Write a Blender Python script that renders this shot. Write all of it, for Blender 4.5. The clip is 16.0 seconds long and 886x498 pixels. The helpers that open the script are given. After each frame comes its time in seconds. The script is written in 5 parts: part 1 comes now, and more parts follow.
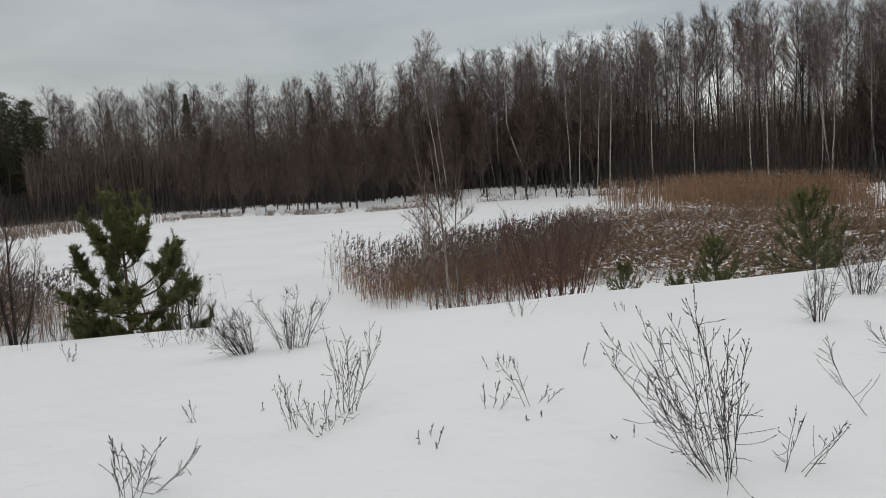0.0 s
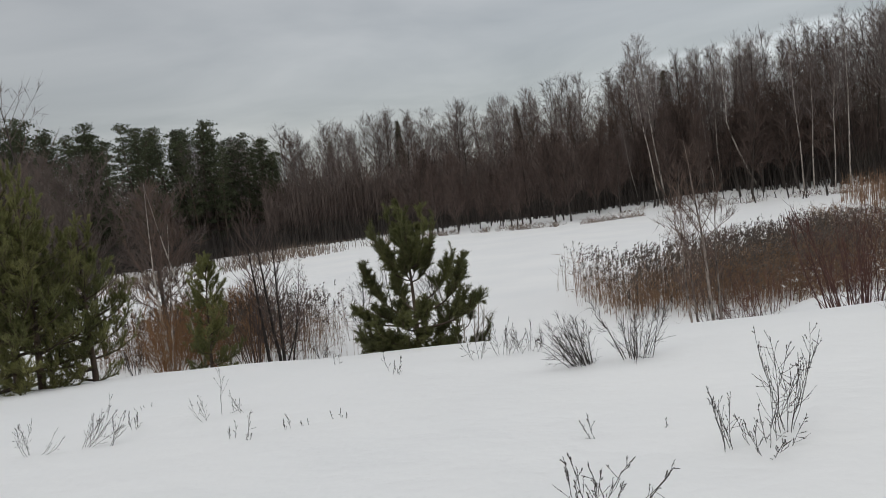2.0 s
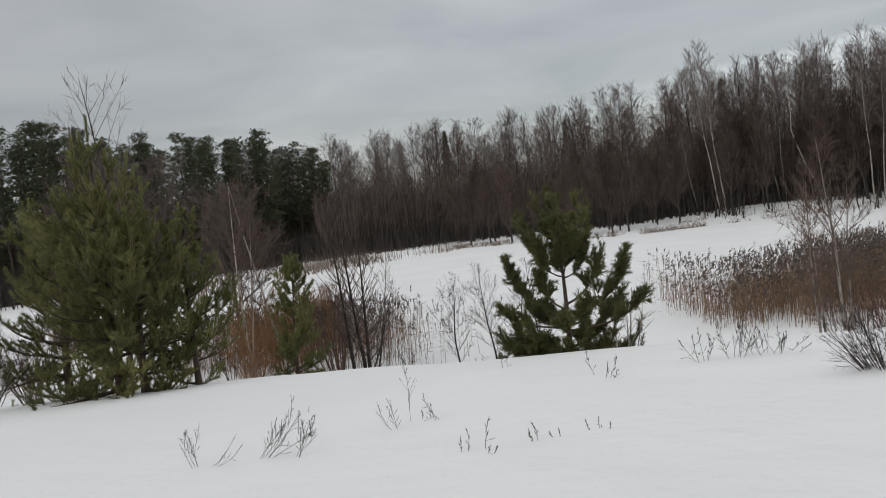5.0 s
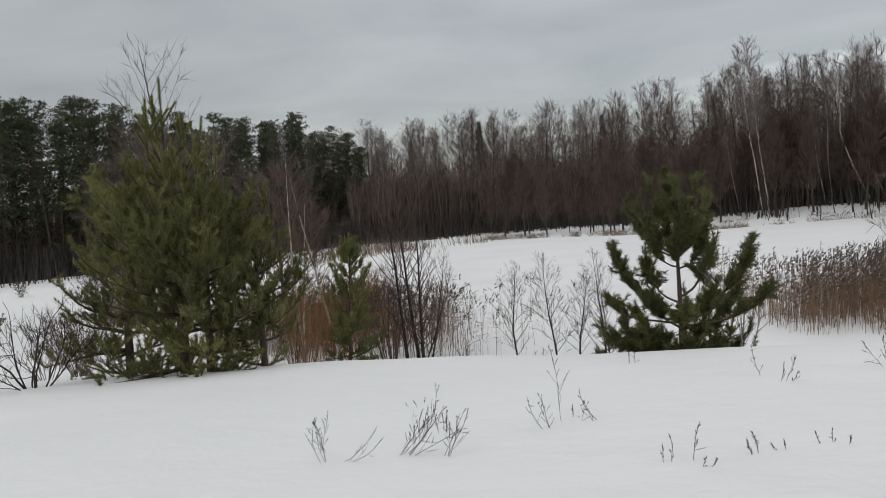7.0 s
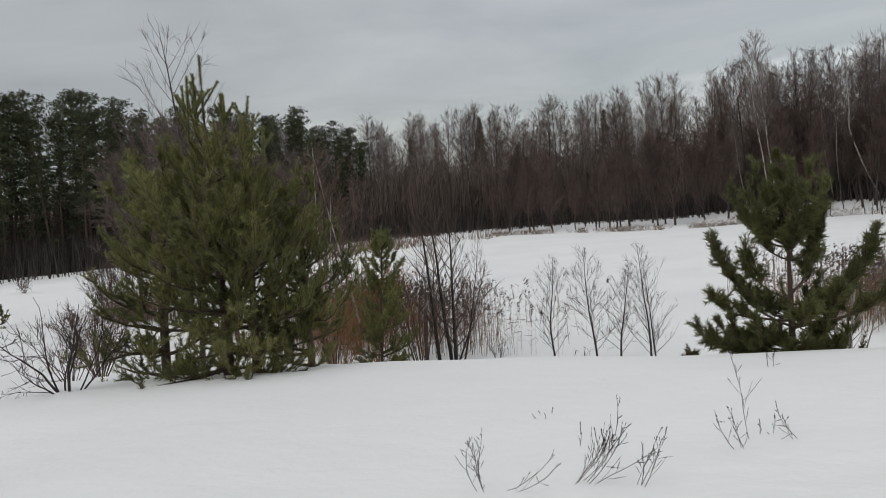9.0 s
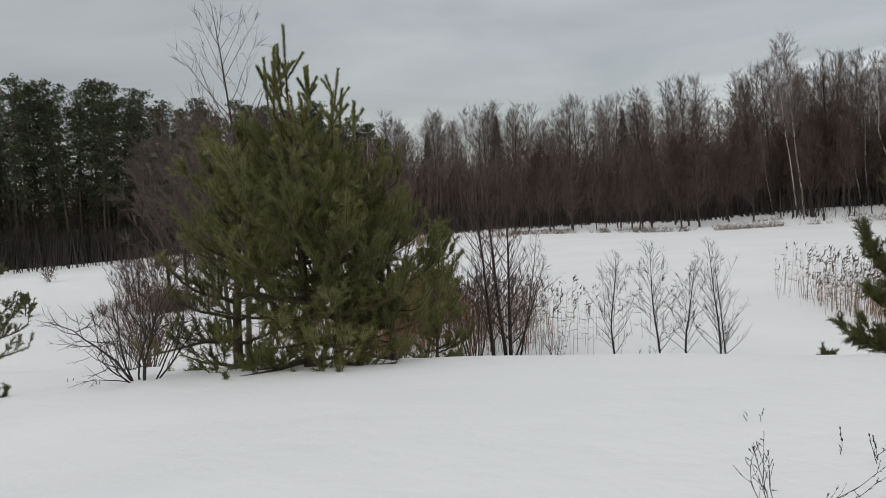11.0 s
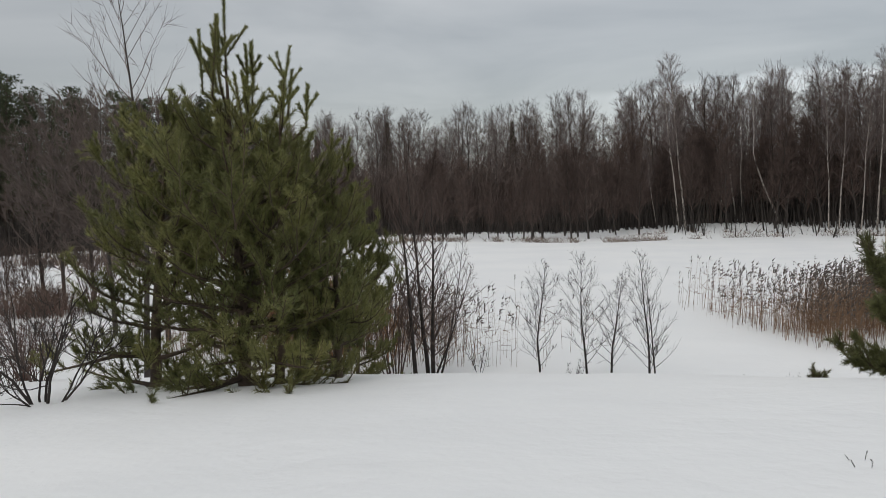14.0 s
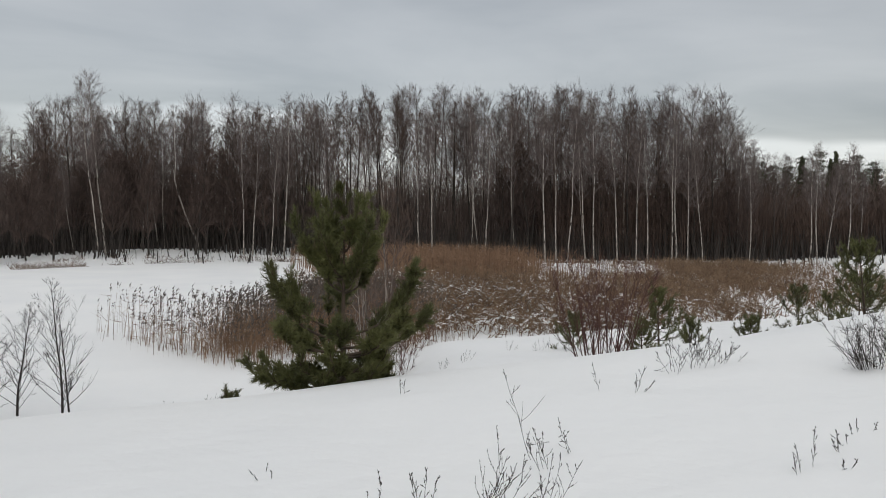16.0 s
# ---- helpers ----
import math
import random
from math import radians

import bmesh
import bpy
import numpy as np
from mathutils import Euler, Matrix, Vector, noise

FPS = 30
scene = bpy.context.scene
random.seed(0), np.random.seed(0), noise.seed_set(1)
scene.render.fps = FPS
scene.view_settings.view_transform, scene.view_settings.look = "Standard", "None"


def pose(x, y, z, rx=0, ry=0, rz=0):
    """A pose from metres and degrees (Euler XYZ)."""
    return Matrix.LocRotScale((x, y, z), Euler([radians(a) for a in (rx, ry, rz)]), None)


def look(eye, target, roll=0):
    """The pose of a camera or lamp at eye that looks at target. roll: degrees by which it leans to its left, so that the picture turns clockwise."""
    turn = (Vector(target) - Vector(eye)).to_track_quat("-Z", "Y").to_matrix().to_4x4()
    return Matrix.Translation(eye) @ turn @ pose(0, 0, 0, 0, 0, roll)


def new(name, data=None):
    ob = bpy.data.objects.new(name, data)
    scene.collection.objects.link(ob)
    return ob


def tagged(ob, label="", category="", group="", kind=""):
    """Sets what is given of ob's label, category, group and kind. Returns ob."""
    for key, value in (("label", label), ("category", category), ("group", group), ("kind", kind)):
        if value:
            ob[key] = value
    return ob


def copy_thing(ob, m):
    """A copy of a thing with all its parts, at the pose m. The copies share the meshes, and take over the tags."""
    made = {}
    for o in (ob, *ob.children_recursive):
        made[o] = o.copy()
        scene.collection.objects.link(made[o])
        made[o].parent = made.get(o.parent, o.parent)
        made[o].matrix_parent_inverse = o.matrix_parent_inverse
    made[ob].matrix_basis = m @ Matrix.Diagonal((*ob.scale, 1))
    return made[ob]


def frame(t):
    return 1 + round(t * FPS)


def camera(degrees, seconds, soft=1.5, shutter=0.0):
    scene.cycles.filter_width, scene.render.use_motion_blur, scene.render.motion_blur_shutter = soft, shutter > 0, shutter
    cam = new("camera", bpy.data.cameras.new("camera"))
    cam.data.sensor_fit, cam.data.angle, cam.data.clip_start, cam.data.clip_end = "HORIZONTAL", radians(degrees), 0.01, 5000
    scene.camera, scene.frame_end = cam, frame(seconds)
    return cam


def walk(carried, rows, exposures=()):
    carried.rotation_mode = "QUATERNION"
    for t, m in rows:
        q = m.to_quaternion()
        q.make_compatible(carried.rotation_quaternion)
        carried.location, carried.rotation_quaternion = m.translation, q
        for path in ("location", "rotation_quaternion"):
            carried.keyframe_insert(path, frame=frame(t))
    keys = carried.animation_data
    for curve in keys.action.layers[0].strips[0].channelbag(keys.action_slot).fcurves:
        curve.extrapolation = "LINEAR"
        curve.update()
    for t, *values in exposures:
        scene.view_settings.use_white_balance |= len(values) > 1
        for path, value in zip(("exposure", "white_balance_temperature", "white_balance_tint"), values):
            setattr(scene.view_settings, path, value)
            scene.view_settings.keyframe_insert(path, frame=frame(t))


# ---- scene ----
cam = camera(58.4, 16.0, soft=0.5)
METRES, EYE, TILT, LEAN, TURN = 9.0, 4.66, -6.4, 3.4, 0.0
ROWS = [
    (0.0, 0.0, 0.0, 0.0, -0.0, 0.0, -0.0),
    (0.5, -0.026, 0.0186, 0.0006, 2.49, -0.11, -0.63),
    (1.0, -0.0628, 0.0187, -0.0045, 4.37, 0.33, 0.28),
    (1.5, -0.0997, 0.0262, -0.0097, 8.82, 1.03, 2.53),
    (2.0, -0.1337, 0.0437, -0.0096, 14.71, 1.35, 2.09),
    (2.5, -0.1702, 0.0498, -0.0166, 14.63, 2.62, 0.31),
    (3.0, -0.2032, 0.0557, -0.0201, 14.65, 2.69, -0.99),
    (3.5, -0.2339, 0.085, -0.0221, 15.49, 2.24, -1.52),
    (4.0, -0.257, 0.0982, -0.0229, 16.13, 2.07, -0.88),
    (4.5, -0.2932, 0.1075, -0.0249, 16.27, 2.46, 0.51),
    (5.0, -0.329, 0.1227, -0.0305, 17.54, 2.32, 1.57),
    (7.5, -0.4907, 0.1807, -0.0421, 19.28, 1.63, -1.21),
    (8.0, -0.5288, 0.1915, -0.0455, 18.67, 2.8, -1.84),
    (8.5, -0.5636, 0.216, -0.0504, 18.73, 1.9, -1.67),
    (9.0, -0.5926, 0.2312, -0.0469, 18.92, 1.46, -0.84),
    (9.5, -0.6316, 0.2353, -0.0534, 18.93, 1.9, -1.41),
    (12.0, -0.7909, 0.2947, -0.0676, 19.52, 0.96, -1.95),
    (12.5, -0.8061, 0.3042, -0.0656, 14.75, 1.12, -2.17),
    (13.0, -0.8372, 0.3131, -0.0693, 10.87, 1.86, -2.97),
    (13.5, -0.8641, 0.3268, -0.0709, 10.68, 1.91, -3.31),
    (14.0, -0.8799, 0.3511, -0.069, 11.04, 2.23, -3.12),
    (14.5, -0.8768, 0.3559, -0.0669, -5.85, 3.21, -2.14),
    (15.0, -0.8717, 0.3552, -0.0673, -21.48, 4.06, -1.2),
    (15.5, -0.8703, 0.3543, -0.0659, -28.18, 4.82, -0.29),
    (16.0, -0.8715, 0.3564, -0.0662, -28.88, 5.3, -0.2),
]
walk(cam, [(t, pose(0, 0, EYE, TILT, LEAN, TURN) @ pose(METRES * x, METRES * y, METRES * z, 90 + pitch, roll, yaw)) for t, x, y, z, yaw, pitch, roll in ROWS],
     ((0.0, 0.02), (3.0, 0.04), (5.0, 0.05), (9.5, 0.06), (13.0, 0.07), (14.5, 0.10), (16.0, 0.13)))


# ---- light ----
def build_world():
    w = bpy.data.worlds.new("overcast_sky")
    scene.world = w
    w.use_nodes = True
    nt = w.node_tree
    nt.nodes.clear()
    N, L = nt.nodes.new, nt.links.new
    out = N("ShaderNodeOutputWorld")
    co = N("ShaderNodeTexCoord")
    sep = N("ShaderNodeSeparateXYZ")
    L(co.outputs["Generated"], sep.inputs[0])
    # flat cloud layer: direction divided by its height
    zz = N("ShaderNodeMath"); zz.operation = "MAXIMUM"; zz.inputs[1].default_value = 0.0
    L(sep.outputs["Z"], zz.inputs[0])
    za = N("ShaderNodeMath"); za.operation = "ADD"; za.inputs[1].default_value = 0.10
    L(zz.outputs[0], za.inputs[0])
    dx = N("ShaderNodeMath"); dx.operation = "DIVIDE"
    L(sep.outputs["X"], dx.inputs[0]); L(za.outputs[0], dx.inputs[1])
    dy = N("ShaderNodeMath"); dy.operation = "DIVIDE"
    L(sep.outputs["Y"], dy.inputs[0]); L(za.outputs[0], dy.inputs[1])
    comb = N("ShaderNodeCombineXYZ")
    L(dx.outputs[0], comb.inputs["X"]); L(dy.outputs[0], comb.inputs["Y"])
    n1 = N("ShaderNodeTexNoise")
    n1.inputs["Scale"].default_value = 0.75
    n1.inputs["Detail"].default_value = 5
    n1.inputs["Roughness"].default_value = 0.5
    n1.inputs["Distortion"].default_value = 0.4
    L(comb.outputs[0], n1.inputs["Vector"])
    ramp = N("ShaderNodeValToRGB")
    ramp.color_ramp.elements[0].position, ramp.color_ramp.elements[0].color = 0.32, (0.394, 0.401, 0.404, 1)
    ramp.color_ramp.elements[1].position, ramp.color_ramp.elements[1].color = 0.68, (0.584, 0.584, 0.578, 1)
    L(n1.outputs["Fac"], ramp.inputs["Fac"])
    # an overcast sky is brighter overhead
    up = N("ShaderNodeMapRange")
    up.inputs["From Min"].default_value, up.inputs["From Max"].default_value = 0.15, 1.0
    up.inputs["To Min"].default_value, up.inputs["To Max"].default_value = 1.0, SKY_ZENITH
    L(sep.outputs["Z"], up.inputs["Value"])
    mul = N("ShaderNodeVectorMath"); mul.operation = "SCALE"
    L(ramp.outputs["Color"], mul.inputs[0]); L(up.outputs[0], mul.inputs["Scale"])
    # the cloud deck ends low over the horizon, and leaves a bright gap towards the east
    low = N("ShaderNodeMapRange"); low.interpolation_type = "SMOOTHSTEP"
    low.inputs["From Min"].default_value, low.inputs["From Max"].default_value = 0.145, 0.133
    low.inputs["To Min"].default_value, low.inputs["To Max"].default_value = 0.0, 1.0
    wavy = N("ShaderNodeTexNoise")
    wavy.inputs["Scale"].default_value, wavy.inputs["Detail"].default_value = 2.6, 4
    L(co.outputs["Generated"], wavy.inputs["Vector"])
    sh = N("ShaderNodeMath"); sh.operation = "MULTIPLY_ADD"
    sh.inputs[1].default_value, sh.inputs[2].default_value = 0.04, -0.02
    L(wavy.outputs["Fac"], sh.inputs[0])
    zs = N("ShaderNodeMath"); zs.operation = "ADD"
    L(sep.outputs["Z"], zs.inputs[0]); L(sh.outputs[0], zs.inputs[1])
    side = N("ShaderNodeMath"); side.operation = "SUBTRACT"; side.inputs[1].default_value = 0.2
    L(sep.outputs["X"], side.inputs[0])
    away = N("ShaderNodeMath"); away.operation = "ABSOLUTE"
    L(side.outputs[0], away.inputs[0])
    tip = N("ShaderNodeMath"); tip.operation = "MULTIPLY_ADD"; tip.inputs[1].default_value = 0.07
    L(away.outputs[0], tip.inputs[0]); L(zs.outputs[0], tip.inputs[2]); L(tip.outputs[0], low.inputs["Value"])
    east = N("ShaderNodeMapRange"); east.interpolation_type = "SMOOTHSTEP"
    east.inputs["From Min"].default_value, east.inputs["From Max"].default_value = -0.15, 0.22
    east.inputs["To Min"].default_value, east.inputs["To Max"].default_value = 0.0, 0.66
    L(sep.outputs["X"], east.inputs["Value"])
    lift = N("ShaderNodeMath"); lift.operation = "MULTIPLY_ADD"
    lift.inputs[2].default_value = 1.0
    L(low.outputs[0], lift.inputs[0]); L(east.outputs[0], lift.inputs[1])
    mul2 = N("ShaderNodeVectorMath"); mul2.operation = "SCALE"
    L(mul.outputs[0], mul2.inputs[0]); L(lift.outputs[0], mul2.inputs["Scale"])
    # clear sky behind the clouds, mixed in thinly
    sky = N("ShaderNodeTexSky")
    sky.sky_type = "NISHITA"
    sky.sun_disc = False
    sky.sun_elevation, sky.sun_rotation = radians(SUN_EL), radians(SUN_AZ)
    b1 = N("ShaderNodeBackground"); b1.inputs["Strength"].default_value = SKY_STRENGTH
    b2 = N("ShaderNodeBackground"); b2.inputs["Strength"].default_value = 0.02
    L(mul2.outputs[0], b1.inputs["Color"]); L(sky.outputs[0], b2.inputs["Color"])
    add = N("ShaderNodeAddShader")
    L(b1.outputs[0], add.inputs[0]); L(b2.outputs[0], add.inputs[1])
    L(add.outputs[0], out.inputs["Surface"])


SKY_STRENGTH, SKY_ZENITH, SUN_EL, SUN_AZ = 0.69, 2.32, 24.0, 200.0
build_world()
sun = new("sun", bpy.data.lights.new("sun", "SUN"))
sun.data.energy, sun.data.angle, sun.data.color = 0.35, radians(25), (1.0, 0.96, 0.9)
sun.matrix_world = look((-30, -60, 60), (0, 0, 0))


# ---- materials ----
def mat(name, col, col2=None, rough=0.8, scale=6.0, bump=0.0, bscale=40.0, spec=0.3, vary=0.0, stretch=(1, 1, 1)):
    """A two-tone noise material with fine relief; vary shifts the value from object to object and island to island."""
    m = bpy.data.materials.new(name)
    m.use_nodes = True
    nt = m.node_tree
    N, L = nt.nodes.new, nt.links.new
    b = nt.nodes["Principled BSDF"]
    b.inputs["Roughness"].default_value = rough
    b.inputs["Specular IOR Level"].default_value = spec
    co = N("ShaderNodeTexCoord")
    mp = N("ShaderNodeMapping")
    mp.inputs["Scale"].default_value = stretch
    L(co.outputs["Object"], mp.inputs["Vector"])
    n = N("ShaderNodeTexNoise")
    n.inputs["Scale"].default_value, n.inputs["Detail"].default_value = scale, 5
    L(mp.outputs[0], n.inputs["Vector"])
    mix = N("ShaderNodeMix"); mix.data_type = "RGBA"
    rm = N("ShaderNodeMapRange")
    rm.inputs["From Min"].default_value, rm.inputs["From Max"].default_value = 0.35, 0.65
    L(n.outputs["Fac"], rm.inputs["Value"]); L(rm.outputs[0], mix.inputs["Factor"])
    mix.inputs["A"].default_value = (*col, 1)
    mix.inputs["B"].default_value = (*(col2 or col), 1)
    last = mix.outputs["Result"]
    if vary:
        g, oi = N("ShaderNodeNewGeometry"), N("ShaderNodeObjectInfo")
        ad = N("ShaderNodeMath"); ad.operation = "ADD"
        L(g.outputs["Random Per Island"], ad.inputs[0]); L(oi.outputs["Random"], ad.inputs[1])
        mr = N("ShaderNodeMapRange")
        mr.inputs["From Max"].default_value = 2.0
        mr.inputs["To Min"].default_value, mr.inputs["To Max"].default_value = 1 - vary, 1 + vary
        L(ad.outputs[0], mr.inputs["Value"])
        sc = N("ShaderNodeVectorMath"); sc.operation = "SCALE"
        L(last, sc.inputs[0]); L(mr.outputs[0], sc.inputs["Scale"])
        last = sc.outputs[0]
    L(last, b.inputs["Base Color"])
    if bump:
        n2 = N("ShaderNodeTexNoise")
        n2.inputs["Scale"].default_value, n2.inputs["Detail"].default_value = bscale, 4
        L(mp.outputs[0], n2.inputs["Vector"])
        bp = N("ShaderNodeBump")
        bp.inputs["Strength"].default_value, bp.inputs["Distance"].default_value = bump, 0.02
        L(n2.outputs["Fac"], bp.inputs["Height"]); L(bp.outputs[0], b.inputs["Normal"])
    return m


def snow_material():
    m = bpy.data.materials.new("snow")
    m.use_nodes = True
    nt = m.node_tree
    N, L = nt.nodes.new, nt.links.new
    b = nt.nodes["Principled BSDF"]
    b.inputs["Roughness"].default_value = 0.65
    b.inputs["Specular IOR Level"].default_value = 0.25
    co = N("ShaderNodeTexCoord")
    big = N("ShaderNodeTexNoise")
    big.inputs["Scale"].default_value, big.inputs["Detail"].default_value = 0.22, 6
    L(co.outputs["Object"], big.inputs["Vector"])
    ramp = N("ShaderNodeValToRGB")
    ramp.color_ramp.elements[0].position, ramp.color_ramp.elements[0].color = 0.3, (0.808, 0.815, 0.820, 1)
    ramp.color_ramp.elements[1].position, ramp.color_ramp.elements[1].color = 0.65, (0.866, 0.867, 0.862, 1)
    L(big.outputs["Fac"], ramp.inputs["Fac"])
    fine = N("ShaderNodeTexNoise")
    fine.inputs["Scale"].default_value, fine.inputs["Detail"].default_value = 9.0, 6
    L(co.outputs["Object"], fine.inputs["Vector"])
    L(ramp.outputs["Color"], b.inputs["Base Color"])
    bp = N("ShaderNodeBump")
    bp.inputs["Strength"].default_value, bp.inputs["Distance"].default_value = 0.35, 0.03
    L(fine.outputs["Fac"], bp.inputs["Height"])
    crust = N("ShaderNodeTexNoise")
    crust.inputs["Scale"].default_value, crust.inputs["Detail"].default_value = 1.3, 4
    L(co.outputs["Object"], crust.inputs["Vector"])
    bp2 = N("ShaderNodeBump")
    bp2.inputs["Strength"].default_value, bp2.inputs["Distance"].default_value = 0.5, 0.12
    L(crust.outputs["Fac"], bp2.inputs["Height"]); L(bp.outputs[0], bp2.inputs["Normal"])
    L(bp2.outputs[0], b.inputs["Normal"])
    return m


def birch_material(name, dull, pale):
    m = mat(name, dull, pale, 0.7, 3.0, 0.3, 30, vary=0.2)
    nt = m.node_tree
    N, L = nt.nodes.new, nt.links.new
    b = nt.nodes["Principled BSDF"]
    old = b.inputs["Base Color"].links[0].from_socket
    co, mp, n = N("ShaderNodeTexCoord"), N("ShaderNodeMapping"), N("ShaderNodeTexNoise")
    mp.inputs["Scale"].default_value = (5, 5, 1.6)
    n.inputs["Scale"].default_value, n.inputs["Detail"].default_value = 1.6, 3
    L(co.outputs["Object"], mp.inputs["Vector"]); L(mp.outputs[0], n.inputs["Vector"])
    r = N("ShaderNodeValToRGB")
    r.color_ramp.elements[0].position, r.color_ramp.elements[1].position = 0.53, 0.62
    L(n.outputs["Fac"], r.inputs["Fac"])
    mix = N("ShaderNodeMix"); mix.data_type = "RGBA"
    L(r.outputs["Color"], mix.inputs["Factor"]); L(old, mix.inputs["A"])
    mix.inputs["B"].default_value = (0.06, 0.05, 0.045, 1)
    L(mix.outputs["Result"], b.inputs["Base Color"])
    return m


SNOW = snow_material()
BIRCH = birch_material("birch_bark", (0.30, 0.265, 0.235), (0.46, 0.42, 0.375))
YOUNG_BIRCH = birch_material("young_birch_bark", (0.17, 0.135, 0.115), (0.31, 0.265, 0.23))
TAN = mat("pale_reed_straw", (0.175, 0.105, 0.064), (0.245, 0.155, 0.100), 0.85, 0.25, vary=0.3)
BARK = mat("alder_bark", (0.036, 0.030, 0.027), (0.070, 0.060, 0.053), 0.85, 5, 0.4, 25, vary=0.35)
DARK_BARK = mat("dark_wet_bark", (0.022, 0.018, 0.016), (0.042, 0.035, 0.031), 0.8, 5, 0.4, 25, vary=0.3)
TWIG = mat("twig_bark", (0.072, 0.052, 0.045), (0.120, 0.086, 0.074), 0.85, 1.2, vary=0.4)
TWIG_GREY = mat("grey_twig_bark", (0.125, 0.102, 0.096), (0.185, 0.152, 0.142), 0.85, 1.2, vary=0.35)
BRUSH = mat("brush_twigs", (0.120, 0.091, 0.080), (0.183, 0.141, 0.124), 0.9, 0.5, vary=0.35)
DEEP_TWIG = mat("deep_red_willow_bark", (0.060, 0.026, 0.022), (0.100, 0.046, 0.038), 0.7, 3, vary=0.35)
RED_TWIG = mat("red_willow_bark", (0.078, 0.038, 0.030), (0.122, 0.062, 0.047), 0.7, 3, vary=0.35)
WILLOW = mat("willow_twig_bark", (0.090, 0.070, 0.062), (0.142, 0.112, 0.098), 0.85, 2, vary=0.35)
RUSSET = mat("russet_twig_bark", (0.098, 0.066, 0.053), (0.158, 0.110, 0.088), 0.8, 2, vary=0.35)
ORANGE_TWIG = mat("orange_willow_bark", (0.19, 0.095, 0.045), (0.24, 0.14, 0.07), 0.75, 3, vary=0.35)
WEED = mat("dry_weed_stem", (0.030, 0.026, 0.023), (0.06, 0.05, 0.043), 0.85, 8, vary=0.3)
SEED = mat("weed_seed_heads", (0.030, 0.026, 0.023), (0.06, 0.052, 0.045), 0.9, 12, vary=0.4)
STRAW = mat("reed_straw", (0.140, 0.086, 0.053), (0.230, 0.146, 0.090), 0.8, 1.5, vary=0.35)
PLUME = mat("reed_plume", (0.066, 0.055, 0.047), (0.122, 0.102, 0.088), 0.9, 3, vary=0.4)
SEDGE = mat("dry_sedge", (0.12, 0.088, 0.068), (0.24, 0.185, 0.145), 0.85, 0.4, vary=0.4)
PINE_BARK = mat("pine_bark", (0.05, 0.038, 0.03), (0.095, 0.068, 0.05), 0.9, 6, 0.5, 30, vary=0.2)
NEEDLE = mat("pine_needles", (0.120, 0.132, 0.046), (0.200, 0.196, 0.068), 0.6, 1.1, vary=0.4)
NEEDLE_DARK = mat("dark_pine_needles", (0.080, 0.087, 0.033), (0.134, 0.137, 0.050), 0.6, 1.5, vary=0.4)
NEEDLE_FAR = mat("forest_pine_needles", (0.046, 0.055, 0.032), (0.082, 0.092, 0.052), 0.8, 0.3, spec=0.1, vary=0.35)


# ---- mesh helpers ----
RNG = np.random.default_rng(7)


class Heap:
    """Triangles gathered into one mesh, with a material slot for each batch."""

    def __init__(self):
        self.v, self.f, self.m, self.n = [], [], [], 0

    def add(self, v, f, slot=0):
        self.v.append(np.asarray(v, float))
        self.f.append(np.asarray(f, int) + self.n)
        self.m.append(np.full(len(f), slot))
        self.n += len(v)

    def tube(self, pts, rads, sides=5, slot=0):
        pts, rads = np.asarray(pts, float), np.asarray(rads, float)
        k = len(pts)
        d = np.gradient(pts, axis=0)
        d /= np.linalg.norm(d, axis=1)[:, None] + 1e-9
        ref = np.where(np.abs(d[:, 2:3]) > 0.9, [[1.0, 0, 0]], [[0, 0, 1.0]])
        u = np.cross(d, ref)
        u /= np.linalg.norm(u, axis=1)[:, None] + 1e-9
        w = np.cross(d, u)
        a = np.arange(sides) * 2 * np.pi / sides
        ring = pts[:, None] + rads[:, None, None] * (np.cos(a)[None, :, None] * u[:, None] + np.sin(a)[None, :, None] * w[:, None])
        i, j = np.meshgrid(np.arange(k - 1), np.arange(sides), indexing="ij")
        p, q = i * sides + j, i * sides + (j + 1) % sides
        f = np.concatenate([np.stack([p, q, q + sides], -1).reshape(-1, 3), np.stack([p, q + sides, p + sides], -1).reshape(-1, 3)])
        self.add(ring.reshape(-1, 3), f, slot)

    def blades(self, base, tip, width, slot=0):
        """One slim triangle from each base to its tip."""
        base, tip = np.asarray(base, float), np.asarray(tip, float)
        d = tip - base
        s = np.cross(d, RNG.normal(size=d.shape))
        s *= (np.broadcast_to(np.asarray(width, float), (len(d),)) / 2)[:, None] / (np.linalg.norm(s, axis=1)[:, None] + 1e-9)
        n = len(d)
        v = np.stack([base - s, base + s, tip], 1).reshape(-1, 3)
        self.add(v, np.arange(3 * n).reshape(n, 3), slot)

    def mesh(self, name, mats, smooth=False):
        v, f, mi = np.concatenate(self.v), np.concatenate(self.f), np.concatenate(self.m)
        me = bpy.data.meshes.new(name)
        me.vertices.add(len(v)); me.vertices.foreach_set("co", v.ravel())
        me.loops.add(f.size); me.loops.foreach_set("vertex_index", f.ravel().astype(np.int32))
        me.polygons.add(len(f))
        me.polygons.foreach_set("loop_start", np.arange(0, f.size, 3, dtype=np.int32))
        for x in mats if isinstance(mats, (list, tuple)) else [mats]:
            me.materials.append(x)
        me.polygons.foreach_set("material_index", mi.astype(np.int32))
        me.polygons.foreach_set("use_smooth", np.full(len(f), smooth))
        me.update(); me.validate()
        return me


def part(name, heap, material, parent=None, label="", smooth=False):
    ob = new(name, heap.mesh(name, material, smooth))
    if parent:
        ob.parent = parent
    if label:
        ob["label"] = label
    return ob


